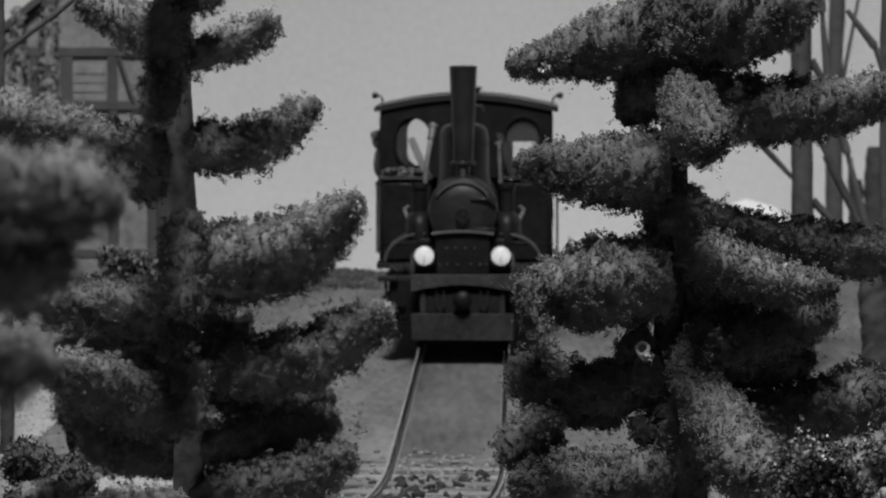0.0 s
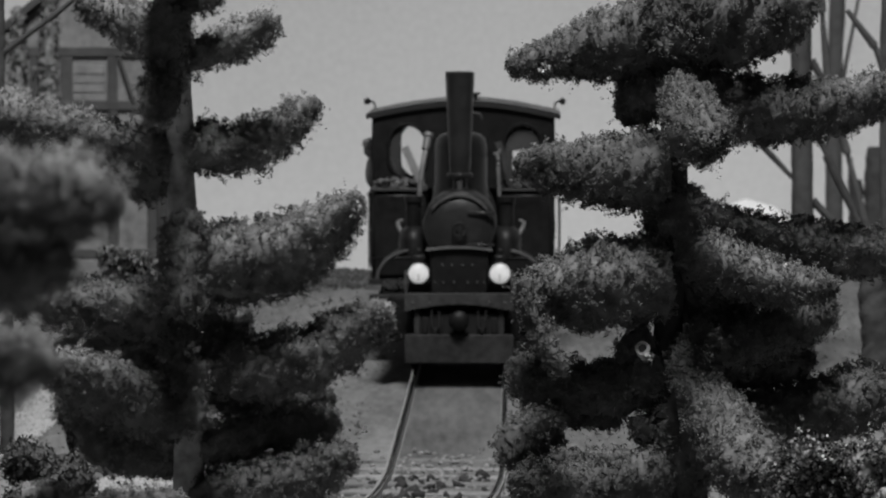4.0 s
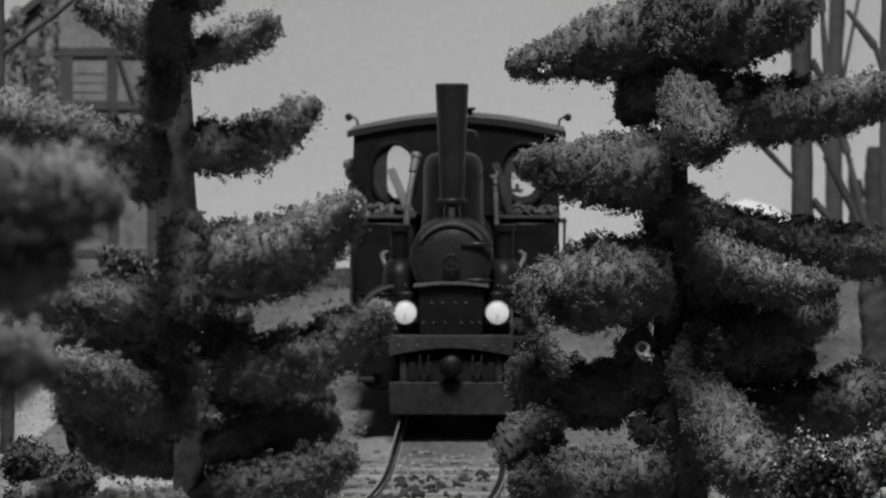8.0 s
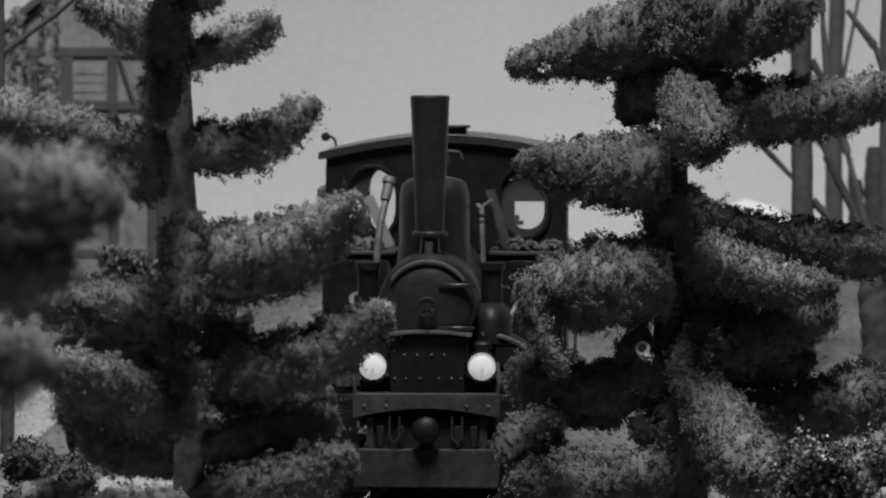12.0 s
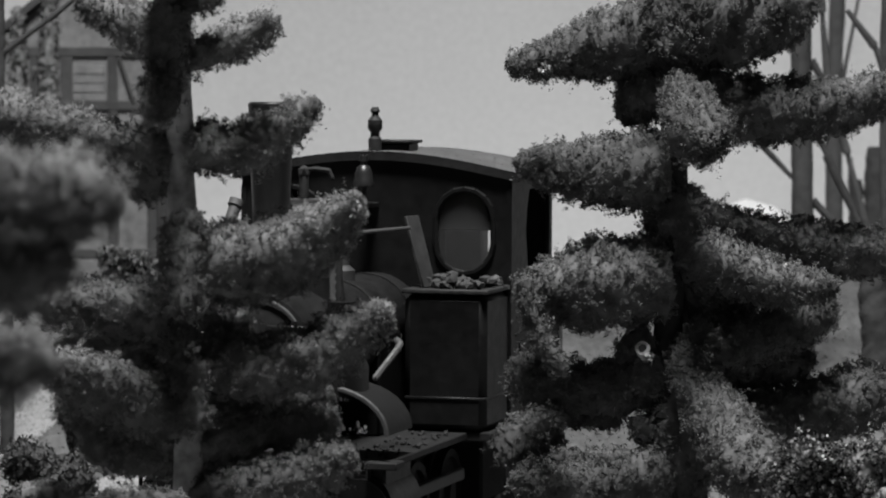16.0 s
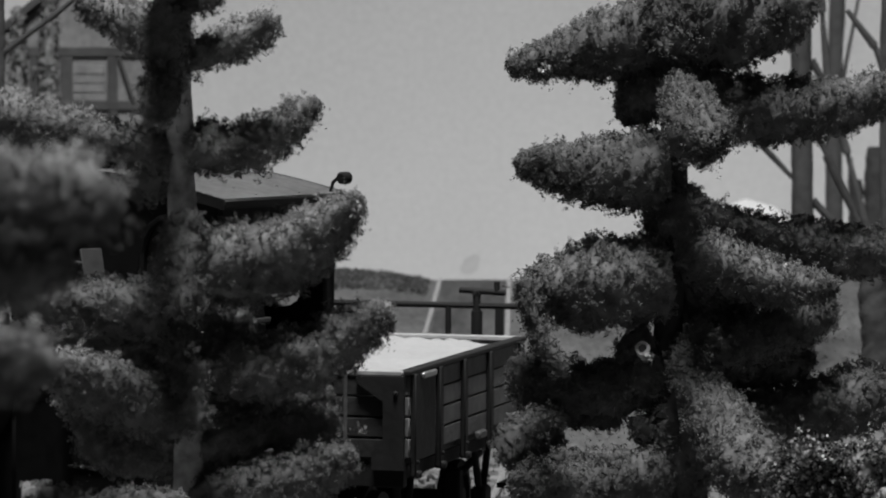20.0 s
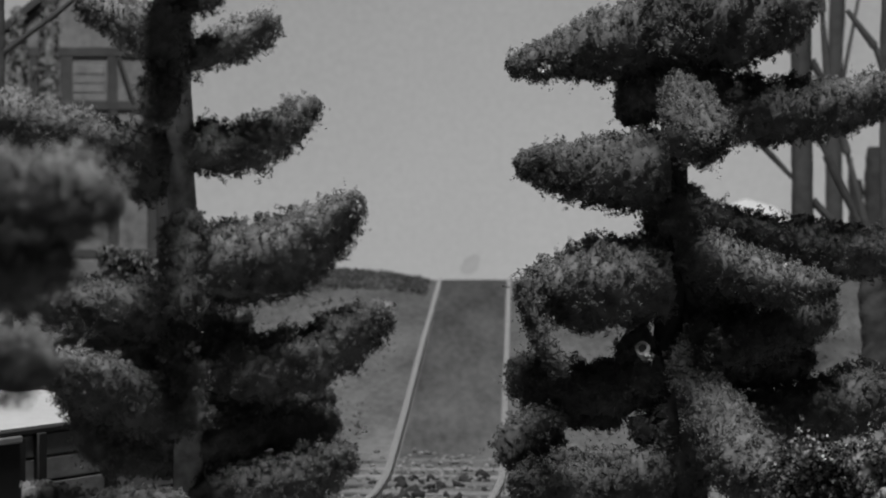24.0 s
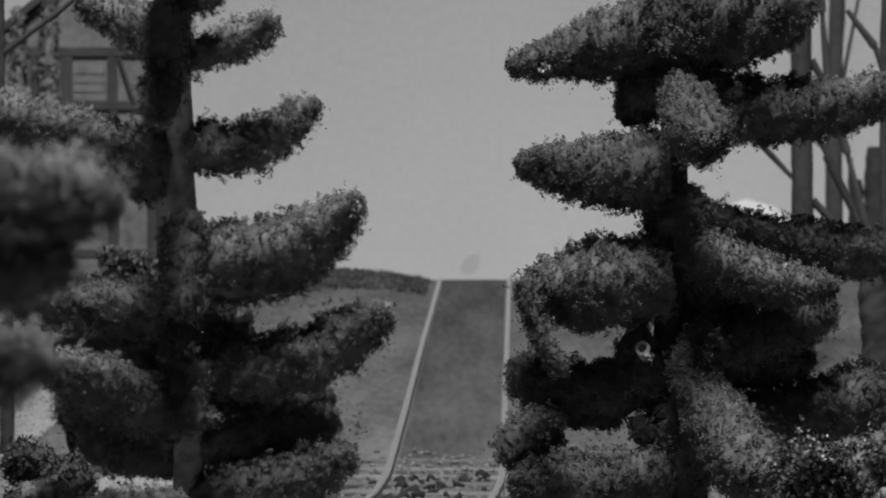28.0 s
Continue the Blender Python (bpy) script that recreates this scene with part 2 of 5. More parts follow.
def crumbs(rng, centres, size, flat=0.55, shape=CRUMB_V, sides=CRUMB_F):
    """Small uneven crumbs of foam, or leaves, at the centres: their vertices and triangles."""
    n = len(centres)
    q = rng.normal(size=(n, 4))
    q /= np.linalg.norm(q, axis=1, keepdims=True)
    w, x, y, z = q.T
    rot = np.stack([1 - 2 * (y * y + z * z), 2 * (x * y - z * w), 2 * (x * z + y * w), 2 * (x * y + z * w), 1 - 2 * (x * x + z * z),
                    2 * (y * z - x * w), 2 * (x * z - y * w), 2 * (y * z + x * w), 1 - 2 * (x * x + y * y)], 1).reshape(n, 3, 3)
    scale = size * rng.uniform(0.45, 1.55, (n, 1, 1)) * np.array([1, 0.8, flat])
    local = shape[None] * rng.uniform(0.6, 1.3, (n, len(shape), 1)) * scale
    verts = np.einsum("nij,nkj->nki", rot, local) + centres[:, None, :]
    faces = sides[None] + (np.arange(n) * len(shape))[:, None, None]
    return verts.reshape(-1, 3), faces.reshape(-1, 3)


def waves(p, seed, scale):
    """Smooth uneven values from -1 to 1 over the points."""
    rng = np.random.default_rng(seed)
    total = 0
    for k in range(5):
        d = rng.normal(size=3)
        d *= (0.7 + 0.5 * k) / scale / np.linalg.norm(d)
        total = total + np.sin(p @ d * 2 * np.pi + rng.uniform(0, 6.3)) / (1 + 0.35 * k)
    return total / 2.6


def bough(parent, mat, stations, seed, size=0.14, spacing=0.44, name="bough"):
    """One flock-covered bough along stations (x, y, z, radius): a pitted core under tufts of tiny leaves, with loose sprays that break its outline."""
    rng = np.random.default_rng(seed)
    p = np.array(stations, float)
    chord = np.concatenate([[0], np.cumsum(np.linalg.norm(np.diff(p[:, :3], axis=0), axis=1))])
    length = chord[-1]
    fine = np.linspace(0, length, 80)
    line = np.stack([np.interp(fine, chord, p[:, k]) for k in range(4)], 1)
    for _ in range(60):
        line[1:-1] = (line[:-2] + 2 * line[1:-1] + line[2:]) / 4
    way = np.gradient(line[:, :3], axis=0)
    way /= np.linalg.norm(way, axis=1, keepdims=True)
    end = line[-1, 3]
    rounded = np.sqrt(np.clip((length - fine) / (end * 0.9 + 0.01), 0, 1)) * np.interp(fine, [0, 0.1 * length], [0.8, 1.0])

    def place(t):
        """Centre, radius and the two directions across the bough, t from 0 to 1."""
        at = [np.interp(t * length, fine, q) for q in (*line.T[:3], line[:, 3] * rounded, *way.T)]
        c, r, along = np.stack(at[:3], 1), at[3], np.stack(at[4:], 1)
        side = np.cross(along, [0.05, 0.3, 1.0])
        side /= np.linalg.norm(side, axis=1, keepdims=True)
        return c, r, side, np.cross(side, along), along

    def skin(c, r, out):
        q = c + out * r[:, None]
        return r * (1 + 0.17 * waves(q, seed + 1, 5.5) + 0.13 * waves(q, seed + 2, 2.4)) + 0.36 * waves(q, seed + 3, 1.3)

    area = 2 * math.pi * float((line[:, 3] * rounded).mean()) * length
    n = int(area / spacing ** 2) + 20
    t = np.append(rng.uniform(0, 1, n), 1 - rng.uniform(0, 1, n // 12 + 6) ** 2 * 0.05)
    n = len(t)
    a = rng.uniform(0, 2 * math.pi, n)
    c, r, side, up, along = place(t)
    out = np.cos(a)[:, None] * side + np.sin(a)[:, None] * up
    lift = rng.normal(0, 0.2, n) + np.where(rng.uniform(0, 1, n) < 0.10, rng.uniform(0.2, 0.75, n), 0)
    tuft = c + out * (skin(c, r, out) + lift)[:, None] + along * rng.normal(0, 0.12, n)[:, None]
    # pits between the tufts
    kept = waves(tuft, seed + 5, 1.5) + rng.normal(0, 0.12, n) > -0.5
    tuft, facing = tuft[kept], out[kept]
    n, per = len(tuft), 20
    spread = rng.normal(size=(n, per, 3))
    spread *= (rng.uniform(0.15, 1.0, (n, per, 1)) ** 0.6 * spacing * 0.86) / np.linalg.norm(spread, axis=2, keepdims=True)
    centres = (tuft[:, None, :] + spread).reshape(-1, 3)
    # loose sprays: short twigs with a few leaves each
    m = int(length * 1.6) + 8
    st, sa = rng.uniform(0.15, 1.0, m) ** 0.7, rng.uniform(0, 2 * math.pi, m)
    c, r, side, up, along = place(st)
    out = np.cos(sa)[:, None] * side + np.sin(sa)[:, None] * up + along * rng.uniform(0, 0.9, (m, 1))
    reach = r[:, None, None] + np.linspace(0.0, 1.0, 12)[None, :, None] * rng.uniform(0.3, 1.15, (m, 1, 1))
    sprays = c[:, None, :] + out[:, None, :] * reach + rng.normal(0, 0.13, (m, 12, 3))
    v, f = crumbs(rng, np.vstack([centres, sprays.reshape(-1, 3)]), size, 1.0, LEAF_V, LEAF_F)
    # leaves lie outwards, and shade softly with the round of the bough
    facing = np.vstack([np.repeat(facing, per, 0), np.repeat(out / np.linalg.norm(out, axis=1, keepdims=True), 12, 0)])
    flat = np.cross(v[f[:, 1]] - v[f[:, 0]], v[f[:, 2]] - v[f[:, 0]])
    flat /= np.linalg.norm(flat, axis=1, keepdims=True) + 1e-9
    turned = (flat * facing).sum(1) < 0
    f[turned] = f[turned][:, ::-1]
    flat[turned] *= -1
    soft = np.repeat(facing * 0.8 + flat * 0.85, 3, 0)
    # the core closes the bough inside
    nt, na = max(10, int(length / 0.4)), 36
    tt, aa = np.meshgrid(np.linspace(0.0, 0.985, nt), np.arange(na) * 2 * math.pi / na, indexing="ij")
    tt, aa = tt.ravel(), aa.ravel()
    c, r, side, up, along = place(tt)
    out = np.cos(aa)[:, None] * side + np.sin(aa)[:, None] * up
    cv = c + out * np.maximum(skin(c, r, out) - 0.42 * np.minimum(1, r / 1.6) + 0.16 * rng.normal(0, 1, len(tt)), 0.05)[:, None]
    quads = [(i * na + j, i * na + (j + 1) % na, (i + 1) * na + (j + 1) % na, (i + 1) * na + j) for i in range(nt - 1) for j in range(na)]
    cf = np.array([tri for q in quads for tri in ((q[0], q[1], q[2]), (q[0], q[2], q[3]))])
    inward = (np.cross(cv[cf[:, 1]] - cv[cf[:, 0]], cv[cf[:, 2]] - cv[cf[:, 0]]) * out[cf[:, 0]]).sum(1) < 0
    cf[inward] = cf[inward][:, ::-1]
    return mesh_from(name, np.vstack([v, cv]), np.vstack([f, cf + len(v)]), mat, parent, normals=np.vstack([soft, out]) / np.linalg.norm(np.vstack([soft, out]), axis=1, keepdims=True))


def trunk(parent, mat, x, y, z0, z1, r0, r1, seed, lean=(0, 0), name="trunk", knots=6):
    """A tapered, slightly crooked and knobbly trunk."""
    rows, n = 26, 14
    h, a = np.meshgrid(np.linspace(0, 1, rows), np.arange(n) * 2 * math.pi / n, indexing="ij")
    h, a = h.ravel(), a.ravel()
    r = r0 + (r1 - r0) * h
    p = np.stack([np.cos(a) * r, np.sin(a) * r, z0 + (z1 - z0) * h], 1)
    r2 = 1 + 0.14 * waves(p, seed, 3.0) + 0.08 * waves(p, seed + 9, 1.2)
    p[:, 0] = p[:, 0] * r2 + x + lean[0] * h + 0.5 * np.sin(h * 7 + seed)
    p[:, 1] = p[:, 1] * r2 + y + lean[1] * h
    quads = [(i * n + j, i * n + (j + 1) % n, (i + 1) * n + (j + 1) % n, (i + 1) * n + j) for i in range(rows - 1) for j in range(n)]
    f = np.array([tri for q in quads for tri in ((q[0], q[1], q[2]), (q[0], q[2], q[3]))])
    return mesh_from(name, p, f, mat, parent, smooth=True)


# ---- the track: its line over the layout ----
X0, Y0, HEAD0, R1, R2, S1 = 0.466, 560.5, 0.0205, 486.9, 271.8, 70.0


def track(s):
    """The place (x, y, z) of the line s mm past the start of the curve, and its heading; travel goes along (-sin, -cos)."""
    z = float(np.interp(s, [-400, -200, -80, 20, 120, 220], [0, 0, -0.86, -0.63, 0.83, 2.2]))
    if s <= 0:
        return X0 - s * math.sin(HEAD0), Y0 - s * math.cos(HEAD0), z, HEAD0
    x, y, w = X0, Y0, HEAD0
    for length, radius in ((min(s, S1), R1), (max(0.0, s - S1), R2)):
        w1 = w + length / radius
        x += radius * (math.cos(w1) - math.cos(w))
        y -= radius * (math.sin(w1) - math.sin(w))
        w = w1
    return x, y, z, w


def beside(s, across, up=0.0):
    """A point beside the line, to the right as one looks back along it."""
    x, y, z, w = track(s)
    return x + across * math.cos(w), y - across * math.sin(w), z + up


def ground_height(x, y):
    """Height of the soil: level with the sleepers near the line, uneven away from it, rounding off at the far edge."""
    z = np.interp(560.5 - y, [-400, -200, -80, 20, 120, 220], [0, 0, -0.86, -0.63, 0.83, 2.2]) - 1.7
    away = np.clip((np.abs(x - 4) - 14) / 40, 0, 1)
    bumps = waves(np.stack([x, y, 0 * x], -1), 5, 60.0) * 2.2 + waves(np.stack([x, y, 0 * x], -1), 6, 17.0) * 0.6
    z = z + away * bumps + 0.12 * waves(np.stack([x, y, 0 * x], -1), 7, 4.0)
    z = z + 1.3 * np.clip((y - 740) / 130, 0, 1) + 2.2 * np.clip((y - 780) / 120, 0, 1) * np.clip((-3 - x) / 12, 0, 1)
    over = np.clip((y - 915) / 60, 0, None)
    return z - over ** 2 * 5


def build_ground():
    xs = np.concatenate([np.linspace(-1500, -160, 14), np.linspace(-150, 150, 121), np.linspace(160, 1500, 14)])
    ys = np.concatenate([np.linspace(-400, 240, 12), np.linspace(250, 990, 240), np.linspace(1000, 1170, 10)])
    gx, gy = np.meshgrid(xs, ys, indexing="ij")
    gz = np.maximum(ground_height(gx, gy), -40)
    v = np.stack([gx, gy, gz], -1).reshape(-1, 3)
    nx, ny = gx.shape
    i = (np.arange(nx - 1)[:, None] * ny + np.arange(ny - 1)[None]).ravel()
    f = np.concatenate([np.stack([i, i + ny, i + ny + 1], 1), np.stack([i, i + ny + 1, i + 1], 1)])
    ob = mesh_from("ground", v, f, SOIL, smooth=True)
    tagged(ob, "fine grey soil of the model layout beside the track", "ground", kind="structure")
    return ob


build_ground()


def build_backdrop():
    n, m = 48, 10
    v, f = [], []
    for i in range(n + 1):
        a = radians(-42 + 84 * i / n)
        for j in range(m + 1):
            v.append((1400 * math.sin(a), 1150 - 1400 * 0.55 * (1 - math.cos(a)), -45 + 420 * j / m))
    for i in range(n):
        for j in range(m):
            k = i * (m + 1) + j
            f += [(k, k + m + 1, k + m + 2), (k, k + m + 2, k + 1)]
    ob = mesh_from("backdrop", np.array(v), np.array(f), SKY, smooth=True)
    return tagged(ob, "pale grey painted sky board behind the layout", "backdrop", kind="structure")


build_backdrop()


def line_bar(profile, s0, s1, step, across, swell=0.0):
    """A bar along the line with a profile of (across, up); swell lifts its far end with the soil."""
    bm = bmesh.new()
    rings = []
    for s in np.arange(s0, s1 + 0.1, step):
        lift = swell * min(1.0, max(0.0, (-s - 180) / 130))
        rings.append([bm.verts.new(beside(s, across + u, v + lift)) for u, v in profile])
    n = len(profile)
    for a, b in zip(rings, rings[1:]):
        for i in range(n):
            bm.faces.new((a[i], a[(i + 1) % n], b[(i + 1) % n], b[i]))
    bm.faces.new(rings[0])
    bm.faces.new(rings[-1][::-1])
    bmesh.ops.recalc_face_normals(bm, faces=bm.faces)
    return bm


def build_track():
    line = thing("railway_track", "narrow-gauge model track with worn rails half buried in dusty soil", "track")
    part("track_bed", line_bar([(-8.1, -2.6), (8.1, -2.6), (7.9, -1.62), (0, -1.55), (-7.9, -1.62)], -368, 470, 6, 0, 1.3), BED, line, "dark packed earth between the rails")
    for side in (-1, 1):
        web = part("rail", line_bar([(-0.65, -1.9), (0.65, -1.9), (0.4, -0.35), (-0.4, -0.35)], -368, 470, 6, side * 8.75), RAIL, line)
        part("rail_head", line_bar([(-0.5, -0.36), (0.5, -0.36), (0.5, -0.06), (0.4, 0.0), (-0.4, 0.0), (-0.5, -0.06)], -368, 470, 6, side * 8.75),
             RAIL_HEAD, web, "worn bright rail head")
    rng = random.Random(4)
    s = -38.0
    bm = bmesh.new()
    box(bm, -15.2, 15.2, -1.7, 1.7, -1.0, 0.45, 0.25)
    shared = None
    while s < 250:
        x, y, z, w = track(s)
        if shared is None:
            ob = part("sleeper", bm, SLEEPER, line)
            shared = ob.data
        else:
            ob = new("sleeper", shared)
            ob.parent = line
        ob.matrix_basis = pose(x * MM, y * MM, (z - 1.56 - float(np.interp(s, [-40, 30], [0.55, 0])) + rng.uniform(-0.12, 0.12)) * MM, 0, 0, -math.degrees(w) + rng.uniform(-2.5, 2.5))
        s += 10.4 + rng.uniform(-0.8, 0.8)
    return line


def build_ballast():
    rng = np.random.default_rng(8)
    n = 9000
    s = -30 + 300 * rng.uniform(0, 1, n)
    across = rng.normal(0, 9.5, n)
    keep = (np.abs(np.abs(across) - 8.75) > 1.3) & (np.abs(across) < 26) & (rng.uniform(0, 1, n) < np.interp(s, [-30, 40], [0.05, 1]))
    s, across = s[keep], across[keep]
    lump = waves(np.stack([s, across, 0 * s], 1), 77, 7.0)
    c = np.array([beside(a, b, -1.6) for a, b in zip(s, across)])
    c[:, 2] += rng.uniform(-0.15, 0.2, len(c)) + 0.28 * lump
    v, f = crumbs(rng, c, 0.5, 0.7, STONE_V, STONE_F)
    ob = mesh_from("ballast", v, f, BALLAST)
    tagged(ob, "loose grey ballast stones between the sleepers", "ballast", kind="stuff")
    # coarse soil crumbs and tufts over the ground on both sides
    m = 16000
    x, y = rng.uniform(-75, 95, m), 420 + 530 * rng.uniform(0, 1, m) ** 1.3
    keep = np.abs(x - np.array([track(560.5 - q)[0] if q > 470 else -10 for q in y])) > 15
    x, y = x[keep], y[keep]
    patch = waves(np.stack([x, y, 0 * x], 1), 21, 40.0) > -0.25
    x, y = x[patch], y[patch]
    c = np.stack([x, y, ground_height(x, y) + rng.uniform(-0.2, 0.2, len(x))], 1)
    v, f = crumbs(rng, c, 0.38, 0.8)
    ob = mesh_from("soil_crumbs", v, f, SOIL)
    tagged(ob, "coarse crumbs of soil scattered over the ground", "soil", kind="stuff")
    # low scrub along the far crest
    m = 1500
    x, y = rng.uniform(-48, -3.5, m), rng.uniform(875, 925, m)
    c = np.stack([x, y, ground_height(x, y) + rng.uniform(0, 0.7, m)], 1)
    v, f = crumbs(rng, c, 0.5, 0.9)
    tagged(mesh_from("scrub", v, f, BED), "low dark scrub along the far crest of the soil", "scrub", kind="stuff")
    # heaps of pale crumbs standing for brightly lit ground beyond the line
    c = []
    for cx, cy, ax, ay, k in ((-71.8, 630, 4.6, 40, 3200), (-46.4, 533, 6.5, 8, 1500)):
        r, a = np.sqrt(rng.uniform(0, 1, k)), rng.uniform(0, 6.283, k)
        x, y = cx + ax * r * np.cos(a), cy + ay * r * np.sin(a)
        c.append(np.stack([x, y, ground_height(x, y) + 0.9 * (1 - r * r) + rng.uniform(-0.2, 0.2, k)], 1))
    v, f = crumbs(rng, np.vstack(c), 0.5, 0.7, STONE_V, STONE_F)
    tagged(mesh_from("pale_sand", v, f, LIT_GROUND), "pale crumbs standing for brightly lit ground beside the line", "sand", kind="stuff")
    # dark clods between the sleepers
    m = 230
    s, across = rng.uniform(0, 1, m) ** 1.3 * 150 + 2, rng.normal(0, 7.5, m)
    keep = np.abs(np.abs(across) - 8.75) > 1.8
    c = np.array([beside(a, b, -1.3) for a, b in zip(s[keep], across[keep])])
    v, f = crumbs(rng, c, 1.0, 0.55, STONE_V, STONE_F)
    tagged(mesh_from("dark_clods", v, f, CLOD), "dark clods of earth among the ballast", "soil", kind="stuff")


build_ballast()


# ---- the locomotive: x to its side, y backwards from the lamps, z above the rail ----
def wheel_mesh(r, width):
    h = width / 2
    profile = [(r * 0.10, -h - 0.2), (r * 0.24, -h - 0.2), (r * 0.26, -h + 0.5), (r * 0.78, -h + 0.6), (r * 0.80, -h), (r * 1.09, -h), (r * 1.09, -h + 0.5), (r, -h + 0.6),
               (r * 0.97, h), (r * 0.80, h), (r * 0.78, h - 0.6), (r * 0.26, h - 0.5), (r * 0.24, h + 0.3), (r * 0.10, h + 0.3)]
    return lathe(bmesh.new(), profile, axis="X", n=28)


def wheelset(parent, y, r):
    axle = part("wheelset", rod(bmesh.new(), (-9.5, 0, 0), (9.5, 0, 0), 0.9), FRAME_BLACK, parent, at=(0, y, r))
    for side in (-1, 1):
        part("wheel", wheel_mesh(r, 1.9), STRAP, axle, "dark flanged disc wheel", at=(side * 8.6, 0, 0))
    return axle


def build_locomotive():
    loco = thing("steam_locomotive", "small black narrow-gauge steam tank locomotive with two lit headlamps", "locomotive")
    moving = []
    # frame, footplate, front
    bm = box(bmesh.new(), -7.2, 7.2, 0, 69, 4.5, 14.6, 0.2)
    part("frame", bm, FRAME_BLACK, loco)
    # Made-up block that closes and darkens the open space under the cab.
    part("ash_pan", box(bmesh.new(), -12.4, 12.4, 57, 70, 4.2, 14.4, 0.4), FRAME_BLACK, loco, "black block added to darken the space under the cab")
    bm = box(bmesh.new(), -15.5, 15.5, 4, 71.5, 14.6, 15.5, 0.15)
    box(bm, -18.6, 18.6, 38, 71.5, 14.4, 15.6, 0.15)
    part("footplate", bm, PAINT_DUSTY, loco, "dusty footplate edge")
    arch = [(-10.2 + 20.4 * i / 16, 13.0 + 1.3 * math.sin(math.pi * i / 16)) for i in range(17)]
    bm = plate(bmesh.new(), arch + [(10.2, 16.2), (-10.2, 16.2)], [], 3.2, UPRIGHT_X)
    bmesh.ops.translate(bm, vec=(0, -3.4, 0), verts=bm.verts)
    beam = part("buffer_beam", bm, PAINT_WORN, loco, "dusty grey buffer beam with an arched lower edge")
    for x in (-8.6, -5.6, 5.6, 8.6):
        part("rivet", ball(bmesh.new(), (x, -3.45, 14.6), 0.28, (1, 0.5, 1), 1), PAINT_GREY, beam)
    bm = rod(bmesh.new(), (0, -2.2, 11.3), (0, -4.2, 11.3), 1.0)
    ball(bm, (0, -4.4, 11.3), 2.0, (1, 0.55, 1))
    part("centre_buffer", bm, PAINT, loco, "round black centre buffer")
    bm = box(bmesh.new(), -10.2, 10.2, -3.6, -2.4, 3.2, 8.6, 0.2)
    box(bm, -8.4, -7.4, -2.6, -0.6, 5, 13, 0.1)
    box(bm, 7.4, 8.4, -2.6, -0.6, 5, 13, 0.1)
    part("rail_guard", bm, PAINT_SMEARED, loco, "black plate guard above the rails")
    bm = box(bmesh.new(), -7.6, 7.6, -2.3, -0.4, 8.3, 12.6, 0.2)
    for x in (-6.4, -3.6, 4.4, 6.6):
        box(bm, x - 0.45, x + 0.45, -3.1, -2.0, 8.8, 11.8, 0.1)
    part("coupling_gear", bm, FRAME_BLACK, loco)
    for x in (-4.4, 4.3):
        bm = pipe(bmesh.new(), [(x - 0.7, -3.4, 13.0), (x - 0.7, -3.7, 10.2), (x, -3.7, 9.4), (x + 0.7, -3.7, 10.2), (x + 0.7, -3.4, 13.0)], 0.16)
        part("coupling_link", bm, STRAP, loco)
    bm = box(bmesh.new(), -5.4, 5.4, -0.8, 5, 15.4, 24.2, 0.3)
    box(bm, -9.6, 9.6, 0.8, 5, 15.4, 18.0, 0.3)
    saddle = part("smokebox_saddle", bm, PAINT, loco)
    for z, xs in ((18.2, (-4.6, -3.0, -1.0, 1.6, 3.4, 4.7)), (21.5, (-3.2, -1.4, 0.6, 2.4))):
        for x in xs:
            part("rivet", ball(bmesh.new(), (x, -0.85, z), 0.22, (1, 0.6, 1), 1), PAINT_GREY, saddle)
    lip = [(-6.2 + 12.4 * i / 12, 24.1 + 0.55 * math.sin(math.pi * i / 12)) for i in range(13)]
    bm = plate(bmesh.new(), lip + [(u, v + 0.4) for u, v in lip[::-1]], [], 2.6, UPRIGHT_X)
    bmesh.ops.translate(bm, vec=(0, -1.6, 0), verts=bm.verts)
    part("smokebox_shelf", bm, PIPE, loco, "worn pale shelf under the smokebox door")
    # boiler
    bm = rod(bmesh.new(), (0, 1.2, 28.4), (0, 49, 28.4), 6.5, n=40)
    boiler = part("boiler", bm, PAINT_SMOKY, loco)
    for y in (13.5, 30, 44):
        part("boiler_band", rod(bmesh.new(), (0, y, 28.4), (0, y + 1.0, 28.4), 6.7, n=40), PAINT_DUSTY, boiler)
    part("firebox", box(bmesh.new(), -6.3, 6.3, 30, 49, 15.5, 28.4, 0.3), PAINT, loco)
    bm = lathe(bmesh.new(), [(7.0, -12), (7.0, -1.0), (6.7, -0.4), (6.2, -0.2)], (0, 0.2, 28.4), "Y", 40)
    bmesh.ops.transform(bm, matrix=Matrix.Translation((0, 0.4, 0)) @ Matrix.Scale(-1, 4, (0, 1, 0)), verts=bm.verts)
    bmesh.ops.reverse_faces(bm, faces=bm.faces)
    part("smokebox", bm, PAINT_SMOKY, loco)
    bm = lathe(bmesh.new(), [(5.9, 0.0), (5.9, 0.35), (5.2, 0.75), (3.4, 1.1), (1.2, 1.25)], axis="Y", n=36)
    bmesh.ops.transform(bm, matrix=Matrix.Translation((0, 0.5, 28.2)) @ Matrix.Scale(-1, 4, (0, 1, 0)), verts=bm.verts)
    bmesh.ops.reverse_faces(bm, faces=bm.faces)
    door = part("smokebox_door", bm, PAINT_SMOKY, loco)
    for z in (25.2, 31.2):
        part("hinge", box(bmesh.new(), 1.6, 6.6, -1.0, -0.2, z - 0.3, z + 0.3, 0.1), PAINT_SMOKY, door)
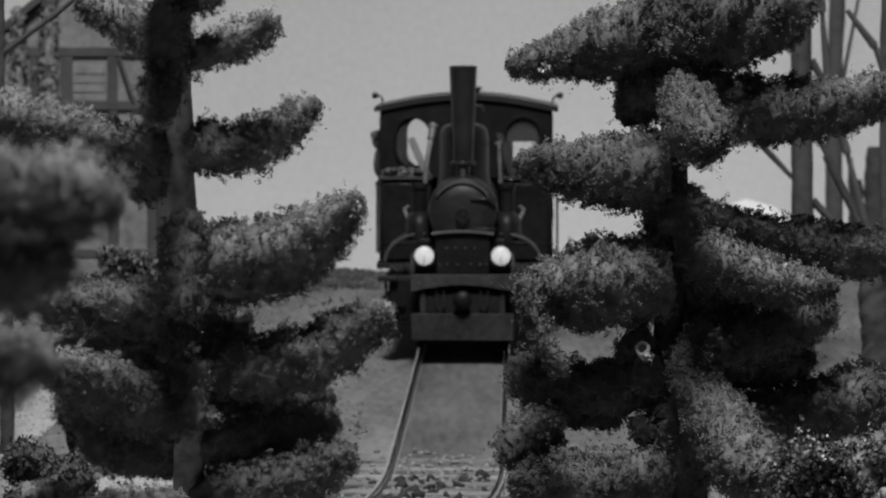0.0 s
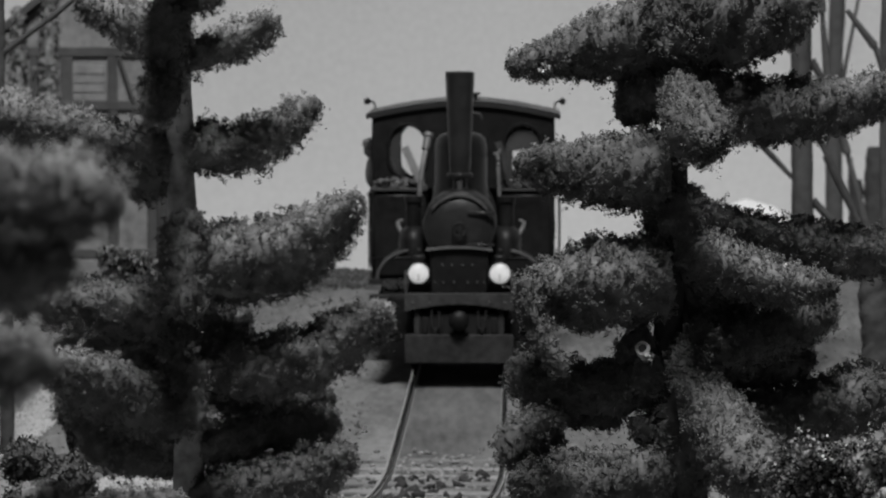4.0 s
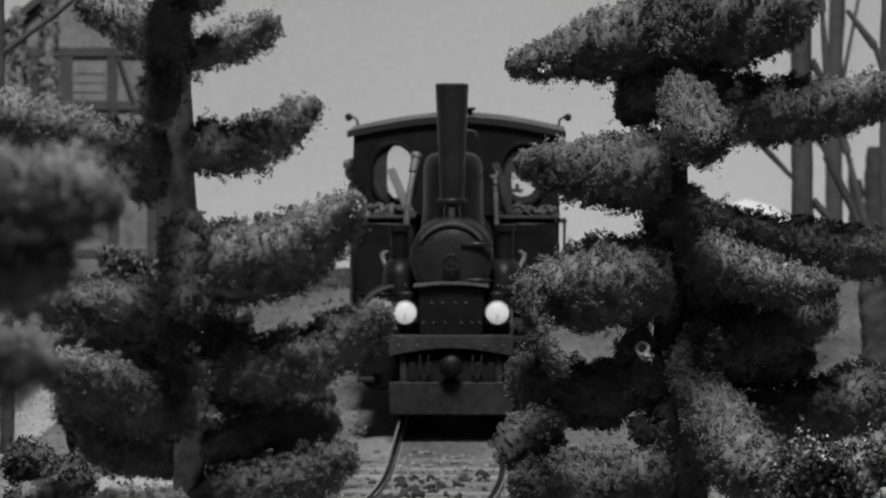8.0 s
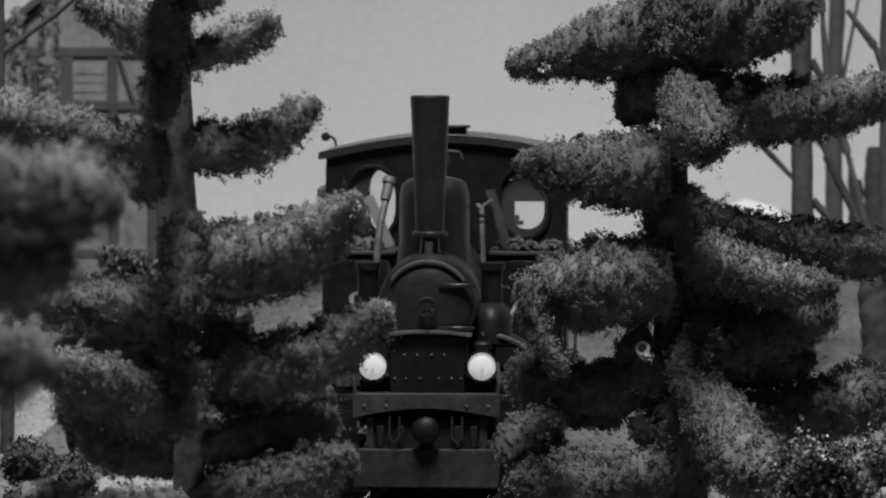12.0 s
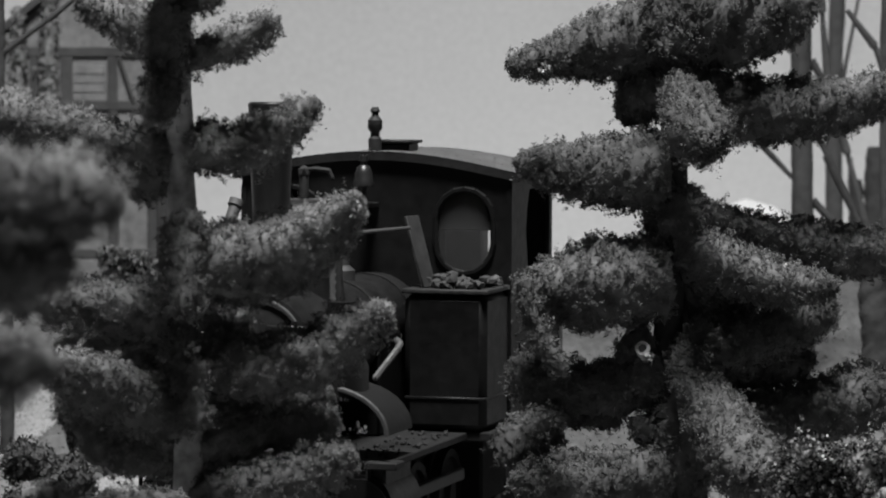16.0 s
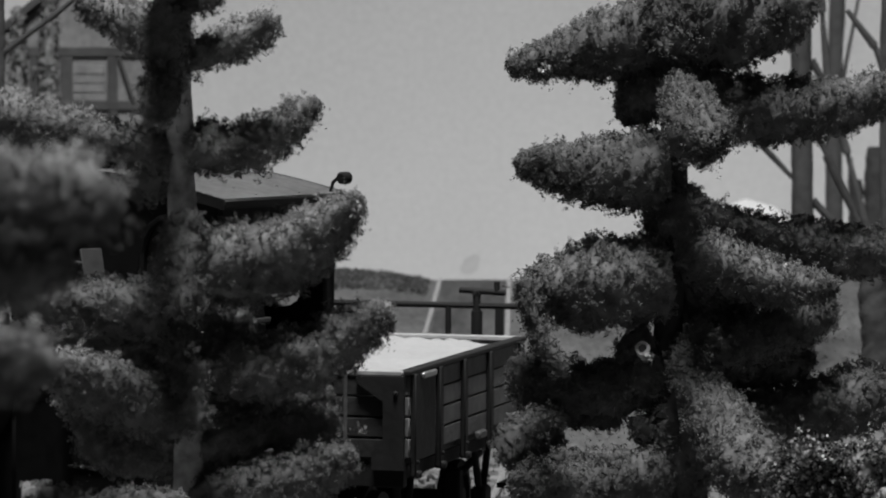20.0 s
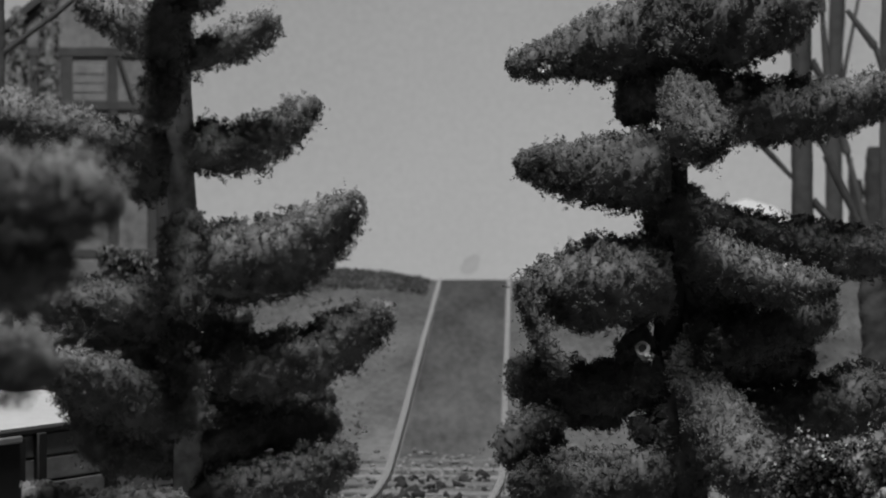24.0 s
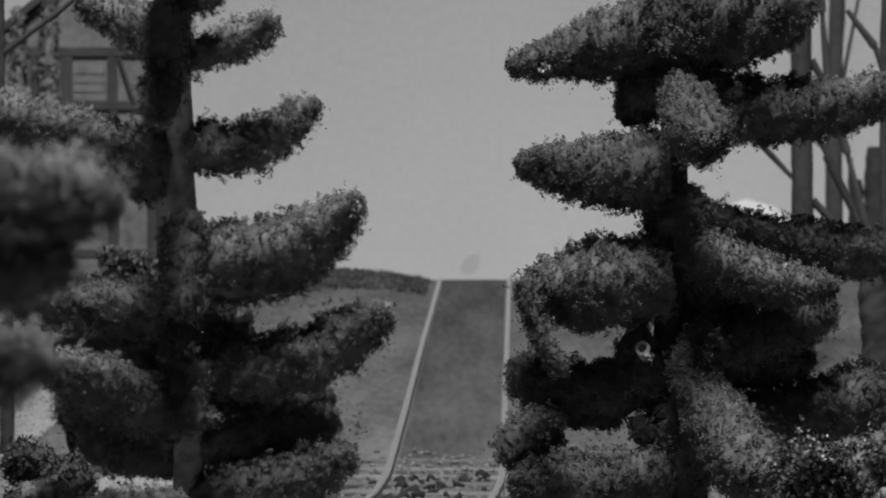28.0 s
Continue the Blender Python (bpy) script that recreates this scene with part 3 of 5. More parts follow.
    bm = hoop(bmesh.new(), [(1.25 * math.cos(i * math.pi / 8), 28.2 + 1.25 * math.sin(i * math.pi / 8)) for i in range(16)], 0.28, UPRIGHT_X @ Matrix.Translation((0, 0, -1.7)))
    for a in (90, 210, 330):
        rod(bm, (0, -1.7, 28.2), (math.cos(radians(a)), -1.7, 28.2 + math.sin(radians(a))), 0.18, n=6)
    rod(bm, (0, -0.6, 28.2), (0, -2.0, 28.2), 0.4)
    rod(bm, (0, -1.9, 28.2), (0.1, -1.9, 26.2), 0.24, n=6)
    part("door_wheel", bm, PAINT_SMOKY, door, "small dark hand wheel")
    bm, rings = bmesh.new(), []
    for i in range(15):
        a = radians(35 + 110 * i / 14)
        rings.append([bm.verts.new(((6.1 + 0.3 * math.cos(b)) * math.cos(a), -0.25 + 0.3 * math.sin(b), 28.4 + (6.1 + 0.3 * math.cos(b)) * math.sin(a)))
                      for b in (math.pi / 3 * k for k in range(6))])
    for lower, upper in zip(rings, rings[1:]):
        for k in range(6):
            bm.faces.new((lower[k], lower[(k + 1) % 6], upper[(k + 1) % 6], upper[k]))
    bmesh.ops.recalc_face_normals(bm, faces=bm.faces)
    part("door_ring", bm, PAINT_GREY, door)
    # chimney, domes, valves
    bm = lathe(bmesh.new(), [(1.5, 34.6), (1.3, 37.4), (2.5, 37.7), (2.55, 38.2), (2.0, 38.5), (2.1, 41), (2.72, 56.4), (2.78, 57.3), (2.55, 57.5), (2.4, 57.4), (2.2, 55)], (0, 6.0, 0), n=32)
    part("chimney", bm, PAINT_SMOKY, loco, "tall tapered black chimney")
    part("bolt", rod(bmesh.new(), (0, 3.0, 34.4), (0, 3.0, 37.0), 0.55), PAINT_GREY, loco)
    bm = lathe(bmesh.new(), [(6.0, 27), (5.6, 32), (5.1, 36), (5.05, 43.0), (4.7, 44.4), (3.9, 45.2), (2.3, 45.6), (0.4, 45.7)], (0, 17.5, 0), n=36)
    part("steam_dome", bm, PAINT_SMOKY, loco)
    bm = lathe(bmesh.new(), [(1.35, 44.6), (1.4, 44.9), (1.2, 45.5), (1.1, 46.4), (0.8, 47.1), (0.4, 47.4), (0.35, 47.9), (0.12, 48.1)], (-0.3, 44.8, 1.6), n=20)
    rod(bm, (-0.3, 44.8, 44.0), (-0.3, 44.8, 47.0), 0.4)
    rod(bm, (-0.3, 44.8, 49.4), (-0.3, 44.8, 50.2), 0.6)
    box(bm, -1.1, 0.5, 44.4, 49.4, 43.4, 44.0, 0.1)
    part("bell", bm, BRASS, loco, "small dull brass bell on a bracket")
    bm = lathe(bmesh.new(), [(1.8, 34), (1.8, 36), (1.1, 36.6), (1.0, 38.5), (1.3, 38.8), (1.2, 39.6), (0.3, 39.8)], (0, 34, 0), n=16)
    part("safety_valve", bm, PAINT_GREY, loco)
    bm = rod(bmesh.new(), (0.4, 17.5, 45.2), (0.4, 17.5, 48.6), 0.6)
    ball(bm, (0.4, 17.5, 48.9), 0.85, sub=1)
    pipe(bm, [(0.4, 17.5, 49.1), (1.8, 17.5, 49.3), (3.6, 17.5, 49.1), (4.0, 17.5, 48.2)], 0.26)
    part("valve_lever", bm, PAINT_WORN, loco)
    for side in (-1, 1):
        bm = lathe(bmesh.new(), [(2.9, 0), (2.9, 3.2), (2.5, 4.6), (1.6, 5.5), (0.3, 5.8)], (side * 8.7, 0, 22.8), n=22)
        bmesh.ops.transform(bm, matrix=Matrix.Translation((0, 6.6, 0)) @ Matrix.Diagonal((1, 1.75, 1, 1)), verts=bm.verts)
        rod(bm, (side * 8.8, 6.0, 28.2), (side * 8.8, 6.0, 33.2), 1.45)
        rod(bm, (side * 8.8, 6.0, 33.0), (side * 8.8, 6.0, 34.0), 1.75)
        part("sand_box", bm, PAINT, loco, "black domed sand box with a short neck")
        # lamp
        lamp = part("headlamp", lathe(bmesh.new(), [(1.4, -3.4), (2.0, -3.0), (2.15, 0.0), (2.3, 0.1), (2.3, 0.5), (1.95, 0.5), (1.95, 0.1)], axis="Y", n=28), FRAME_BLACK, loco,
                    "round black lamp housing", at=(side * 7.62, -0.6, 19.95))
        lamp.rotation_euler = (0, 0, math.pi)
        part("lamp_glass", lathe(bmesh.new(), [(1.95, 0.1), (1.6, 0.35), (0.9, 0.55), (0.1, 0.6)], axis="Y", n=28), LENS, lamp, "bright white lit glass")
        bm = ball(bmesh.new(), (0, 0.6, -0.5), 0.3, (1, 0.5, 1.3), 1)
        rod(bm, (0, 0.52, -1.5), (0, 0.62, -0.5), 0.42, 0.2, n=8)
        part("bulb", bm, LENS_CORE, lamp, "small bulb on a grey stem")
        bm = box(bmesh.new(), side * 7.62 - 1.2, side * 7.62 + 1.2, 0.4, 3.4, 21.8, 23.2, 0.3)
        rod(bm, (side * 7.62, 1.6, 15.6), (side * 7.62, 1.6, 18.2), 0.7)
        part("lamp_bracket", bm, PAINT, loco)
        bm = pipe(bmesh.new(), [(side * 9.9, -2.6, 15.8), (side * 10.1, -2.8, 18.0), (side * 9.9, -2.4, 20.4)], 0.26)
        part("marker_rod", bm, PAINT_GREY, loco)
        # curved splasher over the cylinder
        sp = [(side * (7.5 + 8.0 * math.sin(a)), 18.6 + 5.6 * math.cos(a)) for a in (math.pi / 2 * i / 9 for i in range(10))]
        bm, rim = bmesh.new(), bmesh.new()
        for (u0, v0), (u1, v1) in zip(sp, sp[1:]):
            rod(rim, (u0, 2.1, v0), (u1, 2.1, v1), 0.34, n=6)
            f = [bm.verts.new(q) for q in ((u0, 2.3, v0), (u1, 2.3, v1), (u1, 13, v1), (u0, 13, v0))]
            bm.faces.new(f)
        bmesh.ops.remove_doubles(bm, verts=bm.verts, dist=0.01)
        bmesh.ops.solidify(bm, geom=bm.faces[:], thickness=0.25)
        splasher = part("splasher", bm, FRAME_BLACK, loco)
        part("splasher_rim", rim, PAINT_GREY, splasher, "worn grey splasher rim")
        bm = rod(bmesh.new(), (side * 12.2, 3.5, 10.2), (side * 12.2, 15.5, 10.2), 3.6, n=24)
        rod(bm, (side * 12.2, 2.6, 10.2), (side * 12.2, 3.6, 10.2), 3.2, n=24)
        rod(bm, (side * 12.2, 1.6, 10.2), (side * 12.2, 2.7, 10.2), 0.8)
        box(bm, side * 12.2 - 2.6, side * 12.2 + 2.6, 4, 15, 12.4, 15.0, 0.3)
        part("cylinder", bm, PAINT, loco, "black steam cylinder with a dusty cover")
        bm = box(bmesh.new(), side * 15.0 - 2.0, side * 15.0 + 2.0, 1.2, 4.6, 14.7, 15.6, 0.15)
        box(bm, side * 14.2 - 1.4, side * 14.2 + 1.4, 0.0, 3.6, 8.2, 8.9, 0.15)
        box(bm, side * 14.2 - 1.4, side * 14.2 - 1.0, 2.8, 3.4, 8.6, 14.9, 0.1)
        part("front_step", bm, PAINT_DUSTY, loco)
        bm = pipe(bmesh.new(), [(side * 10.2, 15.2, 24.2), (side * 11.2, 16.6, 25.9), (side * 12.0, 18.2, 27.4), (side * 12.1, 19.4, 28.1), (side * 11.4, 20.4, 28.4)], 0.42)
        part("steam_pipe", bm, PIPE, loco, "bent dull steel steam pipe")
        rng = np.random.default_rng(61 + side)
        m = 70
        c = np.stack([side * rng.uniform(8.5, 15.2, m), rng.uniform(5, 37, m), rng.uniform(15.5, 15.75, m)], 1)
        v, f = crumbs(rng, c, 0.42, 0.6)
        tagged(mesh_from("dirt", v, f, CLOD, loco), label="loose dirt on the footplate", kind="stuff")
        # tank
        bm = box(bmesh.new(), side * 7.2, side * 18.0, 37.5, 49.2, 15.6, 33.0, 0.9)
        tank = part("side_tank", bm, PAINT, loco, "black side tank with coal heaped on top")
        bm = box(bmesh.new(), side * 7.0, side * 18.2, 37.2, 49.4, 33.0, 33.6, 0.15)
        part("tank_rim", bm, PAINT_WORN, tank, "worn tank edge")
        bm = box(bmesh.new(), side * 7.4, side * 18.12, 37.35, 49.0, 19.6, 20.0, 0.1)
        part("seam", bm, PAINT, tank)
        rng = np.random.default_rng(31 + side)
        for spot in np.stack([side * rng.uniform(8.4, 17.2, 62), rng.uniform(38.5, 48.5, 62), rng.uniform(33.5, 34.9, 62)], 1):
            bm = ball(bmesh.new(), (0, 0, 0), 0.75 * rng.uniform(0.7, 1.25), (1.3, 0.9, 0.75), 1)
            for vert in bm.verts:
                vert.co = Matrix.Rotation(spot[1] * 7, 3, "Z") @ (vert.co * rng.uniform(0.78, 1.2)) + Vector(spot)
            part("coal_lump", bm, COAL, tank)
        turn = Matrix.Translation((-8.2 if side < 0 else 9.8, 46.0 if side < 0 else 40.2, 33.6)) @ Matrix.Rotation(radians(-24 if side < 0 else -17), 4, "Y") @ Matrix.Rotation(radians(-8), 4, "X") @ Matrix.Rotation(radians(0 if side < 0 else 65), 4, "Z")
        part("plank", box(bmesh.new(), -0.78 if side < 0 else -1.25, 0.78 if side < 0 else 1.25, -0.25, 0.25, 0, 8.6 if side < 0 else 9.5, 0.1, turn), PLANK if side < 0 else PLANK_DARK, loco, "grey plank leaning on the cab front")
        # cab side with window and doorway
        lower = [(49.0, 15.6), (70.6, 15.6), (70.6, 31.8), (49.0, 31.8)]
        upper = [(49.0, 31.8), (57.9, 31.8), (57.7, 34.6), (57.0, 37.4), (56.4, 40.2), (56.9, 43.0), (58.2, 45.9), (49.0, 45.9)]
        bm = plate(bmesh.new(), lower, [], 0.7, UPRIGHT_Y)
        bmesh.ops.translate(bm, vec=(side * 18.0 - 0.35, 0, 0), verts=bm.verts)
        sidewall = part("cab_side", bm, PAINT, loco)
        bm = plate(bmesh.new(), upper, [], 0.7, UPRIGHT_Y)
        bmesh.ops.translate(bm, vec=(side * 18.0 - 0.35, 0, 0), verts=bm.verts)
        part("side_screen", bm, PAINT, sidewall, "black side screen with a curved edge")
        bm = box(bmesh.new(), side * 18.0 - 0.3, side * 18.0 + 0.6, 53.5, 58.4, 34.4, 34.9, 0.1)
        part("arm_rest", bm, PAINT_GREY, sidewall)
        bm = box(bmesh.new(), side * 18.0 - 0.5, side * 18.0 + 0.6, 57, 69.8, 31.6, 32.2, 0.1)
        part("door_ledge", bm, PAINT_GREY, sidewall)
        for i, z in enumerate((18.4, 22.6, 26.8)):
            part("panel_rib", box(bmesh.new(), side * 18.3 - 0.12, side * 18.3 + 0.22, 51, 62, z, z + 0.4, 0.08), PAINT, sidewall)
        part("plate_panel", box(bmesh.new(), side * 18.3 - 0.1, side * 18.3 + 0.25, 53, 59, 23.8, 26.0, 0.08), PAINT, sidewall, "small worn metal plate")
        bm = box(bmesh.new(), side * 18.3, side * 17.7, 69.2, 70.6, 31.8, 46.8, 0.15)
        box(bm, side * 18.3, side * 17.7, 49.2, 69.4, 45.6, 47.0, 0.15)
        part("door_post", bm, PAINT, loco)
        for y in (64.4, 71.2):
            bm = pipe(bmesh.new(), [(side * 18.3, y, 30.8), (side * 19.5, y, 30.8), (side * 19.5, y, 16.0), (side * 18.3, y, 16.0)], 0.23)
            ball(bm, (side * 19.5, y, 30.8), 0.5, sub=1)
            part("handrail", bm, PIPE, loco, "thin worn steel handrail")
        bm = pipe(bmesh.new(), [(side * 18.4, 69.6, 47.9), (side * 18.6, 69.9, 49.2), (side * 19.2, 70, 49.7), (side * 20.0, 70, 49.7)], 0.2)
        part("roof_lamp_stem", bm, PAINT, loco)
        part("roof_lamp", lathe(bmesh.new(), [(0.5, -0.8), (0.7, -0.6), (0.7, 0.5), (0.45, 0.8)], (side * 20.1, 70, 49.7), "Y", 14), FRAME_BLACK, loco, "tiny black roof lamp")
        bm = box(bmesh.new(), side * 16.2 - 2.2, side * 16.2 + 2.2, 62, 69, 5.8, 6.5, 0.15)
        box(bm, side * 15.0 - 0.3, side * 15.0 + 0.3, 63, 64, 6.2, 14.6, 0.1)
        box(bm, side * 15.0 - 0.3, side * 15.0 + 0.3, 67, 68, 6.2, 14.6, 0.1)
        part("cab_step", bm, PAINT_DUSTY, loco)
        # tall pipe beside the dome
        if side < 0:
            bm = pipe(bmesh.new(), [(-7.65, 7.0, 32.0), (-7.6, 7.2, 34.5), (-7.4, 7.6, 37), (-7.1, 8.3, 39.5), (-6.7, 9.2, 41.6), (-6.3, 10.2, 43.4)], 0.55)
            rod(bm, (-6.6, 9.6, 42.6), (-6.0, 11.0, 45.4), 0.72, 0.8, n=12)
            rod(bm, (-6.15, 10.7, 44.9), (-6.0, 11.05, 45.6), 0.95, n=12)
            part("injector_pipe", bm, PIPE, loco, "upright worn steel pipe with a cap")
        else:
            bm = pipe(bmesh.new(), [(7.5, 6.5, 32.5), (7.3, 7.0, 38.0), (7.2, 8.0, 41.5), (6.6, 9.4, 41.9)], 0.36)
            for k in range(9):
                ball(bm, (7.48 - 0.03 * k, 6.55 + 0.12 * k, 33.2 + 0.95 * k), 0.46, sub=1)
            pipe(bm, [(7.2, 8.0, 41.8), (7.4, 39.4, 41.2)], 0.24)
            part("ribbed_pipe", bm, PIPE, loco, "thin ribbed pipe")
    # cab front, rear, roof
    outline = [(-18.3, 33.0), (18.3, 33.0), (18.3, 47.1)] + [(u, 46.9 + 2.6 * math.cos(math.pi / 2 * u / 19.2)) for u in (18.3 - 36.6 * i / 16 for i in range(1, 16))] + [(-18.3, 47.1)]
    holes = [stadium(x, 40.4, 7.4, 10.6) for x in (-11.2, 12.0)]
    bm = plate(bmesh.new(), outline, holes, 0.7, UPRIGHT_X)
    bmesh.ops.translate(bm, vec=(0, 49.2, 0), verts=bm.verts)
    front = part("cab_front", bm, PAINT, loco)
    for x in (-11.2, 12.0):
        bm = hoop(bmesh.new(), stadium(x, 40.4, 7.7, 10.9), 0.4, Matrix.Translation((0, 49.1, 0)) @ UPRIGHT_X)
        part("window_frame", bm, PAINT, front, "raised round-headed window frame")
        pane = part("window_glass", plate(bmesh.new(), stadium(x, 40.4, 7.3, 10.5), [], 0.15, Matrix.Translation((0, 49.45, 0)) @ UPRIGHT_X), DUSTY_GLASS, front, "dusty window pane")
        pane.visible_shadow = False
    low = [(-18.3, 15.6), (18.3, 15.6), (18.3, 47.1)] + [(u, 46.9 + 2.6 * math.cos(math.pi / 2 * u / 19.2)) for u in (18.3 - 36.6 * i / 16 for i in range(1, 16))] + [(-18.3, 47.1)]
    bm = plate(bmesh.new(), low, [stadium(-10.2, 39.6, 5.8, 10.6), stadium(11.8, 39.4, 5.4, 8.6)], 0.7, UPRIGHT_X)
    bmesh.ops.translate(bm, vec=(0, 70.0, 0), verts=bm.verts)
    part("cab_rear", bm, PAINT, loco)
    bm = bmesh.new()
    nx, ny = 20, 8
    grid = [[bm.verts.new((-19.2 + 38.4 * i / nx, 48.7 + 22.9 * j / ny, 48.0 + 2.6 * math.cos(math.pi / 2 * (2 * i / nx - 1)))) for j in range(ny + 1)] for i in range(nx + 1)]
    for i, j in itertools.product(range(nx), range(ny)):
        bm.faces.new((grid[i][j], grid[i + 1][j], grid[i + 1][j + 1], grid[i][j + 1]))
    bmesh.ops.solidify(bm, geom=bm.faces[:], thickness=0.9)
    bmesh.ops.recalc_face_normals(bm, faces=bm.faces)
    fascia = [(u, 48.02 + 2.6 * math.cos(math.pi / 2 * u / 19.2)) for u in (-19.4 + 38.8 * i / 20 for i in range(21))]
    roof = part("cab_roof", bm, ROOF, loco, "dusty arched cab roof with riveted edges")
    for y in (48.5, 71.62):
        bm = plate(bmesh.new(), fascia + [(u, v - 1.15) for u, v in fascia[::-1]], [], 0.42, UPRIGHT_X)
        bmesh.ops.translate(bm, vec=(0, y, 0), verts=bm.verts)
        part("fascia", bm, PAINT_DUSTY, roof, "dark curved roof edge strip")
    for side in (-1, 1):
        part("eave", box(bmesh.new(), side * 18.7, side * 19.5, 48.6, 71.8, 46.9, 47.9, 0.2), PAINT, roof, "thick black roof edge")
    for j, y in enumerate((48.6, 56, 64, 71.2)):
        for i in range(25):
            u = -18.2 + 36.4 * i / 24
            if j in (0, 3) or i % 2 == 0:
                part("rivet", ball(bmesh.new(), (u, y, 48.0 + 2.6 * math.cos(math.pi / 2 * u / 19.2) + 0.02), 0.2, (1, 1, 0.5), 1), ROOF, roof)
    # Added block; its pale colour stands for the grey brightness behind the window.
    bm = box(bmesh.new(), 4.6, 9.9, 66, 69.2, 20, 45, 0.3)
    part("cab_locker", bm, PLANK_PALE, loco, "pale grey block added inside the cab")
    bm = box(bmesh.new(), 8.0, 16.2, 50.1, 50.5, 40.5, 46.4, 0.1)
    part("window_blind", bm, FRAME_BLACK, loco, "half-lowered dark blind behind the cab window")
    bm = box(bmesh.new(), -2.2, 2.8, 55, 59.5, 50.0, 51.5, 0.15)
    box(bm, -2.7, 3.3, 54.6, 59.9, 51.5, 51.9, 0.12)
    part("roof_vent", bm, PAINT, loco, "low black roof vent with a lid")
    bm = lathe(bmesh.new(), [(0.85, 50.4), (0.85, 52.2), (0.6, 52.5), (0.6, 53.0), (0.95, 53.5), (0.95, 54.6), (0.5, 55.1), (0.4, 55.4), (0.66, 55.8), (0.4, 56.3)], (-0.7, 51.2, 0), n=16)
    part("whistle", bm, PAINT_WORN, loco, "small steam whistle")
    # a plain painted driver figure leaning from the cab
    bm = ball(bmesh.new(), (-19.0, 62.6, 40.2), 1.7, (0.95, 1, 1.15))
    rod(bm, (-18.9, 62.4, 41.2), (-19.1, 62.2, 42.2), 1.95, 1.7, n=16)
    ball(bm, (-17.2, 63.4, 35.4), 3.2, (1.0, 0.8, 1.4))
    rod(bm, (-18.2, 63, 37.4), (-18.9, 62.7, 39.2), 1.0, n=10)
    box(bm, -18.6, -14.6, 61.8, 65, 16.0, 34, 0.8)
    part("figurine", bm, FIGURE, loco, "plain painted driver figure leaning from the cab")
    # running gear
    for y in (22, 36, 52):
        moving.append((wheelset(loco, y, 6.0), y, 6.0))
    rods = []
    for side in (-1, 1):
        bm = box(bmesh.new(), side * 10.8 - 0.4, side * 10.8 + 0.4, -1.2, 31.2, -0.8, 0.8, 0.2)
        rods.append(part("coupling_rod", bm, PAINT_GREY, loco, "long dark coupling rod", at=(0, 22, 6.0)))
    return loco, moving, rods


